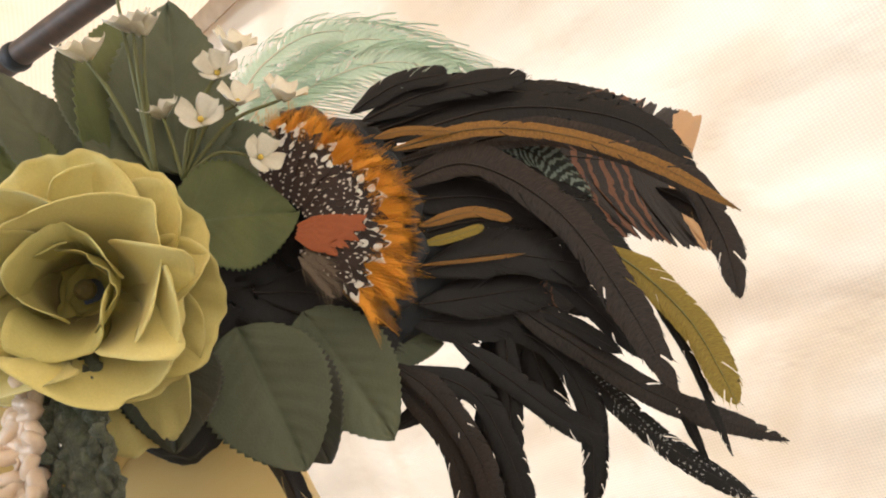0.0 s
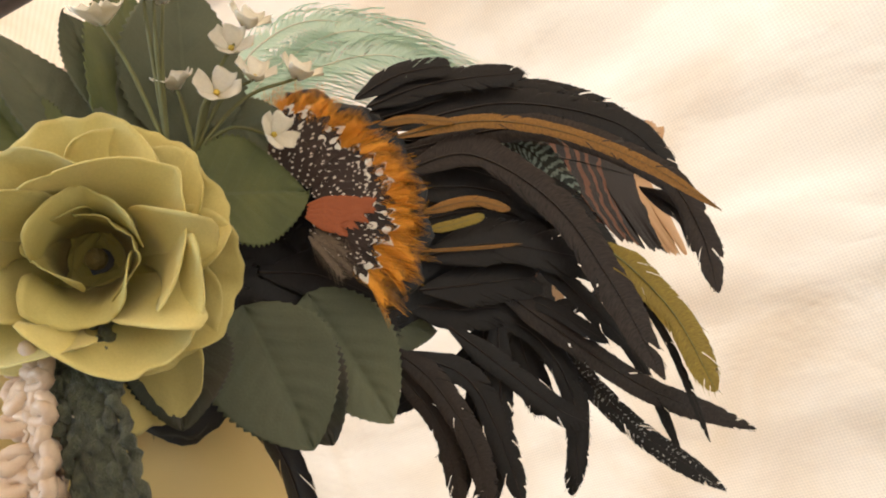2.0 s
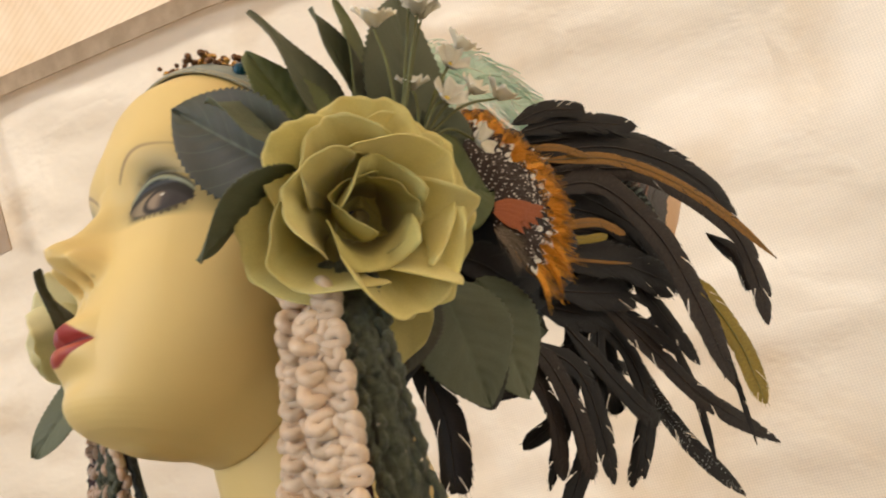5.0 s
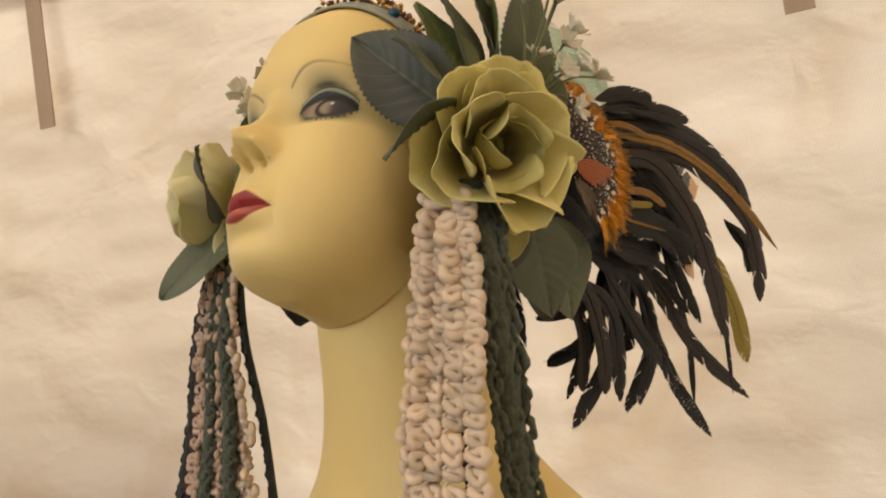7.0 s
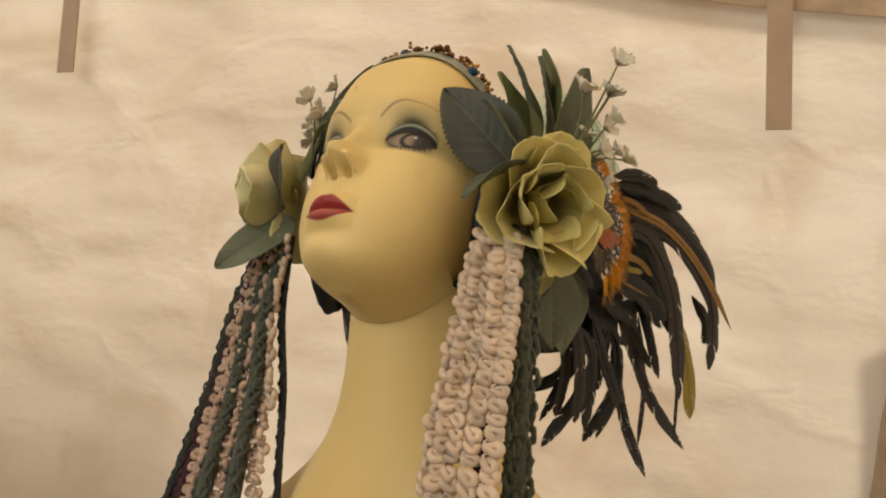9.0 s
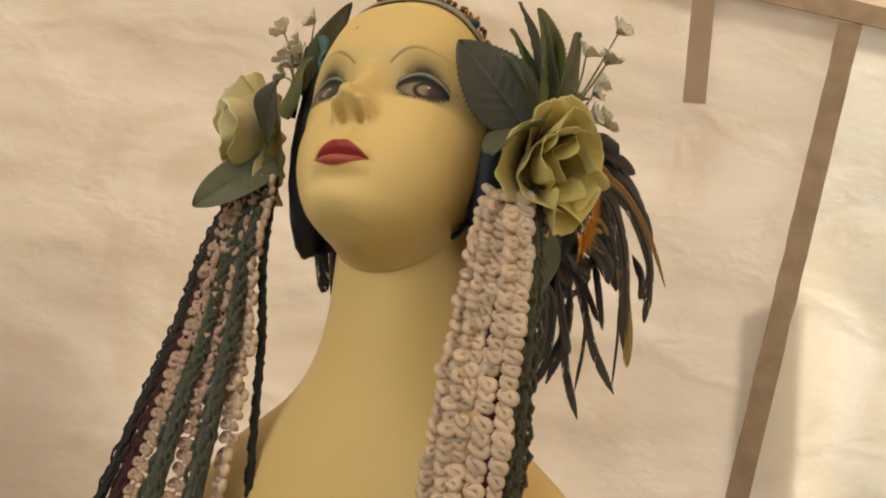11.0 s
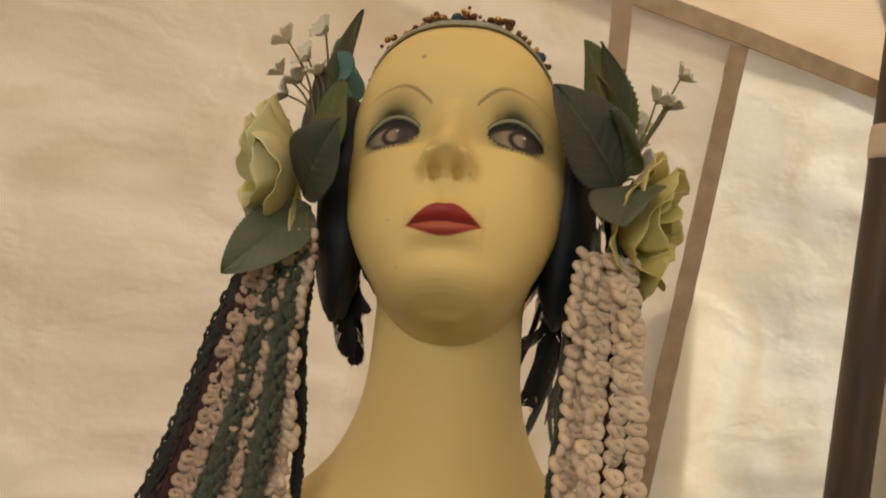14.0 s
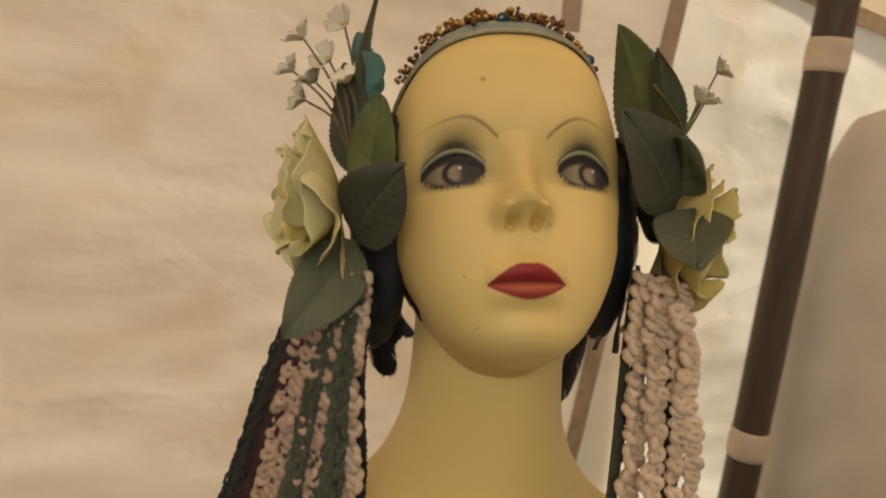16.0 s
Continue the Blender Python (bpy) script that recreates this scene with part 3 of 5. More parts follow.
def head_surface(theta, z, features=True):
    """The head in its own frame (x to its left, -y to the front) for an angle from the front and a height."""
    z = np.asarray(z, float)
    f, b, w = (smooth_interp(z, *a) for a in ((FZ, FY), (BZ, BY), (WZ, WX)))
    mid = 0.5 * (f + b) - 0.008
    c, s = np.cos(theta), np.sin(theta)
    front = c > 0
    n = np.where(front, 2.35, 2.1)
    r = (np.abs(c) ** n + np.abs(s) ** n) ** (-1 / n)
    x = w * s * r
    y = mid - np.where(front, mid - f, b - mid) * c * r
    if features:
        ax = np.abs(x)
        face = np.where(front, 1.0, 0.0) * np.clip((0.062 - ax) / 0.012, 0, 1)
        nose_h = np.interp(z, [0.020, 0.027, 0.0305, 0.034, 0.0375, 0.041, 0.0455, 0.050, 0.056, 0.064, 0.075, 0.088], [0.0003, 0.0010, 0.0025, 0.0075, 0.0150, 0.0205, 0.0228, 0.0208, 0.0155, 0.0104, 0.0048, 0.0])
        nose_w = np.interp(z, [0.02, 0.03, 0.04, 0.05, 0.08], [0.0080, 0.0094, 0.0102, 0.0086, 0.0078])
        xn, xm = x + 0.0022, x + 0.0015
        an = np.abs(xn)
        d = nose_h * np.exp(-np.abs(xn / nose_w) ** 2.3 * 0.62)
        d = d + 0.0095 * bell(an - 0.0124, 0.0029) * bell(z - 0.0390, 0.0048)
        d = d + 0.0042 * bell(xn, 0.0092) * bell(z - 0.0440, 0.0060)
        d = d - 0.0125 * bell(an - 0.0070, 0.0024) * bell(z - 0.0348, 0.0024)
        d = d + 0.0045 * bell(x, 0.022) * bell(z - 0.003, 0.017)
        lipw = np.clip(1 - (xm / 0.0235) ** 2, 0, 1)
        d = d + 0.0062 * lipw * bell(z - (0.0068 + 0.0014 * bell(ax - 0.005, 0.004)), 0.0042)
        d = d + 0.0062 * lipw * bell(z + 0.0052, 0.0046)
        d = d - 0.0036 * lipw ** 0.5 * bell(z - 0.0008, 0.0013)
        d = d - 0.0022 * bell(x, 0.012) * bell(z + 0.0145, 0.0040)
        d = d - 0.0016 * bell(xn, 0.0025) * bell(z - 0.0205, 0.0060)
        d = d + 0.0035 * bell(x, 0.014) * bell(z + 0.029, 0.010)
        ex, ez = (ax - 0.0405), (z - 0.0680)
        d = d - 0.0062 * bell(ax - 0.036, 0.016) * bell(z - 0.0735, 0.011)
        d = d + 0.0052 * bell(ex, 0.0125) * bell(ez, 0.0085)
        up = 0.0110 * np.clip(1 - (ex / 0.0215) ** 2, 0, 1) ** 0.75
        d = d + 0.0014 * np.clip(1 - (ex / 0.0215) ** 2, 0, 1) * bell(ez - up - 0.0012, 0.0011)
        d = d - 0.0012 * np.clip(1 - (ex / 0.0220) ** 2, 0, 1) * bell(ez - up - 0.0046, 0.0010)
        d = d + 0.0030 * bell(ax - 0.030, 0.018) * bell(z - 0.096, 0.007)
        d = d + 0.0030 * bell(ax - 0.042, 0.016) * bell(z - 0.040, 0.016)
        y = y - d * face
    return np.stack([x, y, z], -1)


NECK_Z = [0.88, 0.95, 1.05, 1.10, 1.14, 1.17, 1.19, 1.215, 1.24, 1.27, 1.30, 1.34, 1.42]
NECK_RX = [0.165, 0.175, 0.185, 0.186, 0.172, 0.142, 0.113, 0.086, 0.070, 0.0588, 0.0548, 0.0535, 0.051]
NECK_RY = [0.090, 0.093, 0.095, 0.092, 0.086, 0.079, 0.074, 0.069, 0.064, 0.060, 0.058, 0.058, 0.058]
NECK_CY = [0.135, 0.132, 0.125, 0.122, 0.119, 0.117, 0.116, 0.114, 0.112, 0.110, 0.109, 0.110, 0.114]


def neck_ring(z):
    return (sum(np.interp(z + o, NECK_Z, a) for o in (-0.014, -0.007, 0, 0.007, 0.014)) / 5 for a in (NECK_RX, NECK_RY, NECK_CY))


NECK_X = 0.001


def paint_of(p):
    """The paint on the bust: lips, eyes, shadow and brows, by the place on the face."""
    x, y, z = p[:, 0], p[:, 1], p[:, 2]
    col = np.tile(np.array([0.80, 0.605, 0.24]), (len(p), 1))

    def lay(mask, c):
        nonlocal col
        mask = np.clip(mask, 0, 1)[:, None]
        col = col * (1 - mask) + np.array(c) * mask
    front = (y < 0.045).astype(float)
    ax = np.abs(x)

    def edge(d, w=0.0006):
        return np.clip(0.5 + d / w, 0, 1)
    # eyeshadow, crease and lids
    ex, ez = (ax - 0.0392) * 1.17, (z - 0.0672) * 1.08
    q = np.clip(1 - (ex / 0.0215) ** 2, 0, 1)
    up, low = 0.0110 * q ** 0.75, -0.0085 * q ** 0.85
    near = np.hypot(ex / 1.7, np.maximum(ez - up, 0) * 1.0 + np.maximum(low - ez, 0) * 1.8)
    lay(front * 0.96 * np.exp(-np.maximum(near - 0.0074, 0) / 0.0078) * np.clip((ez + 0.012) / 0.004, 0, 1), (0.036, 0.044, 0.024))
    band = q > 0.03
    lay(front * band * edge(0.0016 - np.abs(ez - up * 1.06 - 0.0026)), (0.28, 0.29, 0.18))
    lay(front * band * edge(0.0007 - np.abs(ez - up * 1.08 - 0.0048)), (0.03, 0.03, 0.022))
    inside = front * edge(up - ez) * edge(ez - low) * (q > 0)
    lay(inside, (0.27, 0.215, 0.14))
    lay(inside * edge(np.abs(ex) - 0.0145, 0.010) * 0.8, (0.04, 0.035, 0.03))
    look_x = x - np.sign(x) * 0.0398 - 0.0030
    ir = np.hypot(look_x, ez + 0.0005)
    lay(inside * edge(0.0092 - ir, 0.001), (0.10, 0.075, 0.06))
    lay(inside * edge(0.0055 - ir, 0.002) * 0.75, (0.36, 0.28, 0.20))
    lay(inside * edge(0.0012 - np.abs(ir - 0.0073)) * (look_x < 0.003), (0.015, 0.012, 0.012))
    lay(inside * edge(look_x - 0.0008, 0.004) * 0.93, (0.030, 0.028, 0.034))
    lay(inside * edge(ez - up + 0.0042, 0.002) * 0.95, (0.012, 0.012, 0.012))
    lay(front * edge(0.0009 - np.hypot(look_x - 0.0012, ez - 0.003), 0.0005), (0.8, 0.78, 0.7))
    lay(front * band * edge(0.0021 - np.abs(ez - up)), (0.010, 0.010, 0.010))
    lay(front * band * edge(0.0004 - np.abs(ez - low)) * 0.6, (0.05, 0.035, 0.025))
    # painted lashes above and below
    tick = (np.sin(ex * 1900 + 2.4 * ex / 0.02 * (ez / 0.01)) > 0.55)
    lay(front * (q > 0.05) * tick * (ez < low) * (ez > low - 0.0026) * 0.8, (0.05, 0.035, 0.02))
    fan = np.sin((ex * 900) - (ez - up) * ex * 16000) > 0.7
    lay(front * (ex > -0.018) * fan * (ez > up + 0.0050) * (ez < up + 0.0078 + 0.08 * np.abs(ex)) * (np.abs(ex) < 0.026) * 0.22, (0.025, 0.025, 0.018))
    # brows
    arch = 0.0975 - 0.0125 * np.clip((0.036 - ax) / 0.022, 0, 1.2) ** 1.8 - 0.004 * np.clip((ax - 0.036) / 0.024, 0, 1) ** 2
    t = (ax - 0.014) / 0.047
    lay(front * (t > 0) * (t < 1) * edge(0.0011 * np.clip(1.25 - t, 0.15, 1) - np.abs(z - arch), 0.0009) * 0.7 * np.clip(1.15 - 0.75 * t, 0, 1), (0.20, 0.11, 0.06))
    # lips
    x = x + 0.0015
    ax = np.abs(x)
    bow = 0.0124 * np.clip(1 - (ax / 0.0222) ** 1.25, 0, 1) ** 0.95 - 0.0024 * bell(x, 0.0032)
    under = -0.0092 * np.clip(1 - (ax / 0.0222) ** 1.9, 0, 1) ** 0.9
    lips = front * (y < 0.01) * edge(bow - z) * edge(z - under) * (ax < 0.0222)
    lay(lips, (0.32, 0.032, 0.028))
    lay(lips * edge(-z + 0.0006) * edge(z - under - 0.0022, 0.003), (0.46, 0.105, 0.058))
    lay(lips * edge(0.0007 - np.abs(z - 0.0008)), (0.14, 0.012, 0.012))
    lay(front * 0.22 * bell(ax - 0.0232, 0.0012) * bell(z, 0.0014), (0.2, 0.1, 0.05))
    x = x - 0.0015
    ax = np.abs(x)
    # small chips and marks
    for mx, mz, r in ((-0.022, 0.120, 0.0016), (-0.035, 0.006, 0.0007), (-0.028, -0.022, 0.0006), (0.012, 0.033, 0.0006)):
        lay(front * edge(r - np.hypot(x - mx, z - mz), 0.001) * 0.55, (0.20, 0.13, 0.07))
    # Shade inside the nostril pits, painted darker into the colour.
    lay(front * 0.55 * bell(np.abs(x + 0.0022) - 0.0070, 0.0022) * bell(z - 0.0348, 0.0016) * (y < -0.006), (0.25, 0.14, 0.05))
    return col


def make_mannequin():
    nt, nz = 420, 380
    th = np.linspace(-1, 1, nt, endpoint=False)
    theta = math.pi * (0.55 * th + 0.45 * th ** 3)
    k = np.linspace(0, 1, nz)
    zz = -0.0429 + (0.1929 + 0.0429) * (0.5 - 0.5 * np.cos(math.pi * k)) * 0.35 + (0.2358) * k * 0.65
    T, Z = np.meshgrid(theta, zz)
    local = head_surface(T.ravel(), Z.ravel())
    col = paint_of(local)
    head = to_world(local)
    # a soft join between jaw and neck
    rx, ry, cy = neck_ring(head[:, 2])
    d = (np.hypot((head[:, 0] - NECK_X) / rx, (head[:, 1] - cy) / ry) - 1) * np.minimum(rx, ry)
    h = np.maximum(0.022 - np.abs(d), 0) ** 2 / (4 * 0.022) * (local[:, 2] < 0.0)
    grid = head.reshape(nz, nt, 3)
    nrm = np.cross(np.roll(grid, -1, 1) - np.roll(grid, 1, 1), np.gradient(grid, axis=0))
    nrm /= np.maximum(np.linalg.norm(nrm, axis=2, keepdims=True), 1e-9)
    head = head + nrm.reshape(-1, 3) * h[:, None]
    faces = [(i * nt + j, i * nt + (j + 1) % nt, (i + 1) * nt + (j + 1) % nt, (i + 1) * nt + j) for i in range(nz - 1) for j in range(nt)]
    faces.append(tuple(range(nt))[::-1])
    faces.append(tuple((nz - 1) * nt + j for j in range(nt)))
    base = len(head)
    mt, mz = 96, 120
    nv = []
    for i in range(mz + 1):
        z = 0.88 + 0.54 * i / mz
        rx, ry, cy = neck_ring(z)
        for j in range(mt):
            w = 2 * math.pi * j / mt
            p = np.array([NECK_X + rx * math.sin(w), cy - ry * math.cos(w), z])
            q = to_head(p)
            c = head_surface(np.array([math.atan2(q[0], 0.07 - q[1])]), np.array([min(max(q[2], -0.042), 0.17)]), False)[0]
            gap = np.linalg.norm(p - to_world(c)) if q[2] < 0.02 else 1
            o = max(0.022 - gap, 0) ** 2 / (4 * 0.022)
            nv.append(p + np.array([math.sin(w), -math.cos(w), 0]) * o)
    faces += [(base + i * mt + j, base + i * mt + (j + 1) % mt, base + (i + 1) * mt + (j + 1) % mt, base + (i + 1) * mt + j) for i in range(mz) for j in range(mt)]
    faces.append(tuple(base + j for j in range(mt))[::-1])
    verts = np.vstack([head, np.array(nv)])
    skin = bpy.data.materials.new("bust_paint")
    skin.use_nodes = True
    n, l = skin.node_tree.nodes, skin.node_tree.links
    b = n["Principled BSDF"]
    at = n.new("ShaderNodeAttribute")
    at.attribute_name = "paint"
    tc = n.new("ShaderNodeTexCoord")
    stain, grain = n.new("ShaderNodeTexNoise"), n.new("ShaderNodeTexNoise")
    stain.inputs["Scale"].default_value, grain.inputs["Scale"].default_value = 14, 260
    mul = n.new("ShaderNodeMix")
    mul.data_type, mul.blend_type = "RGBA", "MULTIPLY"
    mul.inputs[0].default_value = 0.16
    l.new(tc.outputs["Object"], stain.inputs[0])
    l.new(tc.outputs["Object"], grain.inputs[0])
    l.new(at.outputs["Color"], mul.inputs[6])
    l.new(stain.outputs[0], mul.inputs[7])
    l.new(mul.outputs[2], b.inputs["Base Color"])
    rr = n.new("ShaderNodeMapRange")
    rr.inputs[3].default_value, rr.inputs[4].default_value = 0.42, 0.56
    l.new(stain.outputs[0], rr.inputs[0])
    l.new(rr.outputs[0], b.inputs["Roughness"])
    b.inputs["Specular IOR Level"].default_value = 0.35
    bp = n.new("ShaderNodeBump")
    bp.inputs["Strength"].default_value, bp.inputs["Distance"].default_value = 0.06, 0.0004
    l.new(grain.outputs[0], bp.inputs["Height"])
    l.new(bp.outputs[0], b.inputs["Normal"])
    me = mesh_of("mannequin", verts, faces, skin)
    layer = me.color_attributes.new("paint", "FLOAT_COLOR", "POINT")
    full = np.ones((len(verts), 4), dtype=np.float32)
    full[:, :3] = np.array([0.80, 0.605, 0.24])
    full[:base, :3] = col
    layer.data.foreach_set("color", full.ravel())
    ob = new("mannequin", me)
    tagged(ob, "pale yellow painted mannequin bust with red lips, standing on the table", "mannequin")
    return local, nrm.reshape(-1, 3), nt, nz


LOCAL, NORMALS, NT, NZ = make_mannequin()

# ---- the headdress: one piece, worn on the bust ----
headdress = tagged(new("headdress"), "feathered silk rose headdress with beaded band and hanging cords", "headdress")


def band_z(y):
    return 0.1595 - 0.49 * (y + 0.0050)


def band_point(theta, up, off):
    """A place on the head along the band; up metres above its lower edge, off metres proud."""
    z = 0.13
    for _ in range(25):
        p = head_surface(np.array([theta]), np.array([z]), False)[0]
        z = 0.5 * z + 0.5 * (band_z(p[1]) + up)
    e = 0.01
    a = head_surface(np.array([theta + e]), np.array([z]), False)[0] - head_surface(np.array([theta - e]), np.array([z]), False)[0]
    c = head_surface(np.array([theta]), np.array([z + 0.002]), False)[0] - head_surface(np.array([theta]), np.array([z - 0.002]), False)[0]
    n = unit(np.cross(a, c))
    return to_world(p + n * off)


def make_band():
    k, m = 72, 14
    v, f = [], []
    for i in range(k + 1):
        th = radians(-105 + 210 * i / k)
        for j in range(m + 1):
            u = j / m
            off = 0.0012 + 0.0028 * math.sin(math.pi * min(u * 1.02, 1)) ** 0.5 + 0.0006 * noise.noise((i * 0.5, j * 0.7, 0))
            v.append(band_point(th, 0.045 * u, off))
    for i in range(k):
        for j in range(m):
            a = i * (m + 1) + j
            f.append((a, a + m + 1, a + m + 2, a + 1))
    part("headband", mesh_of("headband", v, f, BAND), headdress, "grey teal satin headband")
    for up, r, mat in ((0.0005, 0.0012, PIPING), (0.0030, 0.0009, PIPING)):
        path = [band_point(radians(-104 + 208 * i / 90), up, 0.0022) for i in range(91)]
        part("piping", mesh_of("piping", *tube(path, [r * (1 + 0.12 * math.sin(i * 2.1)) for i in range(91)], 6), mat), headdress, "fine twisted piping")


make_band()


def bead_mesh(name, mat, r):
    bm = bmesh.new()
    bmesh.ops.create_icosphere(bm, subdivisions=1, radius=r)
    me = bpy.data.meshes.new(name)
    bm.to_mesh(me)
    bm.free()
    me.materials.append(mat)
    me.polygons.foreach_set("use_smooth", [True] * len(me.polygons))
    return me


BEADS = [bead_mesh("gold_bead", BEAD_GOLD, 0.0021), bead_mesh("brown_bead", BEAD_BROWN, 0.0024), bead_mesh("brown_bead_small", BEAD_BROWN, 0.0016)]
rnd = random.Random(5)
count = 0
for i in range(520):
    deg = rnd.uniform(-88, 88)
    group = 0.5 + 0.5 * math.sin(deg * 0.21 + 0.6)
    if rnd.random() > 0.25 + 0.75 * group:
        continue
    p = band_point(radians(deg), 0.0115 + 0.0300 * rnd.random() ** 0.8, 0.0046 + 0.0055 * rnd.random() * (0.4 + group))
    if count < 290:
        part("bead", BEADS[(0 if rnd.random() < 0.40 else rnd.choice((1, 2)))], headdress, "", Matrix.Translation(p))
        count += 1
for deg, up in ((-6, 0.018), (62, 0.012)):
    bm = bmesh.new()
    bmesh.ops.create_icosphere(bm, subdivisions=2, radius=0.0042)
    me = bpy.data.meshes.new("gem")
    bm.to_mesh(me)
    bm.free()
    me.materials.append(GEM)
    part("gem", me, headdress, "dark teal glass gem", Matrix.Translation(band_point(radians(deg), up, 0.005)))


def make_cap():
    """Dark velvet cap over the back and the sides of the head."""
    off = to_world(LOCAL) + NORMALS * 0.0045
    y, z, x = LOCAL[:, 1], LOCAL[:, 2], np.abs(LOCAL[:, 0])
    keep = ((z > band_z(y) + 0.028) | (y > 0.088)) & (z > -0.012)
    idx = np.arange(NT * NZ).reshape(NZ, NT)
    step_z, step_t = 4, 4
    rows = list(range(0, NZ, step_z))
    cols = list(range(0, NT, step_t))
    used, v, f = {}, [], []
    for a in range(len(rows) - 1):
        for c in range(len(cols)):
            q = [idx[rows[a], cols[c]], idx[rows[a], cols[(c + 1) % len(cols)]], idx[rows[a + 1], cols[(c + 1) % len(cols)]], idx[rows[a + 1], cols[c]]]
            if all(keep[i] for i in q):
                for i in q:
                    if i not in used:
                        used[i] = len(v)
                        v.append(off[i])
                f.append(tuple(used[i] for i in q))
    ob = part("cap", mesh_of("cap", v, f, NAVY), headdress, "dark navy velvet cap")
    s = ob.modifiers.new("thick", "SOLIDIFY")
    s.thickness = 0.002


make_cap()


def pad(centre, radii, turn):
    """A lumpy velvet pad under the feathers."""
    v, f = [], []
    for i in range(25):
        for j in range(36):
            a, b = math.pi * i / 24, 2 * math.pi * j / 36
            n = np.array([math.sin(a) * math.cos(b), math.sin(a) * math.sin(b), math.cos(a)])
            v.append(n * np.array(radii) * (1 + 0.07 * noise.noise(tuple(n * 4))))
    for i in range(24):
        for j in range(36):
            j2 = (j + 1) % 36
            f.append((i * 36 + j, (i + 1) * 36 + j, (i + 1) * 36 + j2, i * 36 + j2))
    part("pad", mesh_of("pad", v, f, NAVY), headdress, "black velvet pad", pose(*centre, 0, 0, turn))


pad((-0.080, 0.092, 1.408), (0.019, 0.036, 0.080), 14)
pad((0.080, 0.108, 1.400), (0.019, 0.034, 0.066), -14)
pad((0.092, 0.215, 1.400), (0.012, 0.062, 0.058), -18)
pad((0.104, 0.222, 1.432), (0.009, 0.034, 0.034), -20)


# ---- feathers ----
def vane_mesh(name, pts, width, mat, facing, seed, ragged=0.25, barbs=90, slant=0.6, blunt=False, droop=0.25, loose=False):
    """Feather vane: a closed web of barbs with an uneven, parted edge, or loose barbs that hang from the quill."""
    r = random.Random(seed)
    spine = curve_through(pts, barbs + 1)
    seg = np.linalg.norm(np.diff(spine, axis=0), axis=1).sum()
    v, f, uv = [], [], []
    fine = 5 if loose else 6
    slits = {(side, r.randrange(barbs // 4, barbs)): r.choice((2, 3, 3)) for side in (-1, 1) for _ in range(0 if loose or blunt else 3)}
    gaps = {side: [(r.uniform(0.25, 0.97), r.uniform(0.015, 0.03), r.uniform(0.6, 1.6)) for _ in range(3)] for side in (-1, 1)}
    for i, o in enumerate(spine):
        v.append(o)
        uv.append((i / barbs, 0.5))
    rows = {}
    for side in (-1, 1):
        for i, o in enumerate(spine):
            u = i / barbs
            t = unit(spine[min(i + 1, barbs)] - spine[max(i - 1, 0)])
            nrm = unit(np.asarray(facing) - t * np.dot(facing, t))
            across = np.cross(nrm, t) * side
            prof = min(1.0, (u + 0.02) / 0.16) ** 0.6 * (1.0 if blunt else max(0.015, 1 - max(0, (u - 0.66) / 0.345) ** 2.4))
            if blunt and u > 0.93:
                prof *= max(0.1, 1 - ((u - 0.93) / 0.07) ** 2 * 0.75)
            length = 0.5 * width * prof * (1 + ragged * (0.5 * noise.noise((u * 22, side * 3.1, seed)) + 0.5 * (r.random() - 0.5)))
            for g, w, deep in gaps[side]:
                if abs(u - g) < w * 0.5:
                    length *= 1 - deep * ragged * 2 * (1 - abs(u - g) / (w * 0.5))
            row = [i]
            for j in range(1, fine + 1):
                a = j / fine
                c = o + across * length * a * (1 - 0.12 * a) + t * length * (slant * a + 0.5 * a * a) + nrm * (length * droop * (0.4 * a - 0.6 * a * a))
                if loose:
                    c = c + nrm * 0.18 * length * a * a * math.sin(i * 1.7 + seed) - np.array([0, 0, 1]) * droop * length * a * a
                row.append(len(v))
                v.append(c)
                uv.append((min(1.0, u + a * length * slant / seg), 0.5 + 0.5 * side * a))
            rows[side, i] = row
    for side in (-1, 1):
        for i in range(barbs):
            p, q = rows[side, i], rows[side, i + 1]
            for j in range(fine):
                if (side, i) in slits and j >= slits[side, i]:
                    continue
                if loose and j > 0:
                    # each loose barb narrows to a thread of its own
                    w1 = 0.62 - 0.11 * (j + 1)
                    if j == 1:
                        lead = q[1]
                    nxt = len(v)
                    v.append(v[p[j + 1]] + (v[q[j + 1]] - v[p[j + 1]]) * max(0.12, w1))
                    uv.append(uv[p[j + 1]])
                    quad = (p[j], p[j + 1], nxt, lead)
                    lead = nxt
                else:
                    quad = (p[j], p[j + 1], q[j + 1], q[j])
                f.append(quad if side > 0 else quad[::-1])
    if not loose and not blunt:
        for side in (-1, 1):
            for i in range(4, barbs):
                if r.random() < 0.22:
                    a, b = rows[side, i][-1], rows[side, i + 1][-1]
                    t = unit(spine[i + 1] - spine[i])
                    away = unit(v[a] - spine[i])
                    tip = v[a] + (t * r.uniform(0.5, 1.0) + away * r.uniform(0.1, 0.6)) * width * r.uniform(0.06, 0.20)
                    f.append((a, b, len(v)))
                    v.append(tip)
                    uv.append(uv[a])
    return mesh_of(name, v, f, mat, uv), spine


SHAFT = {"black": STEM_BROWN, "brown": STEM_BROWN, "gold": STEM_BROWN, "olive": STEM, "mint": BLOSSOM}
SIDE = (0.86, -0.42, 0.10)
feather_count = 0


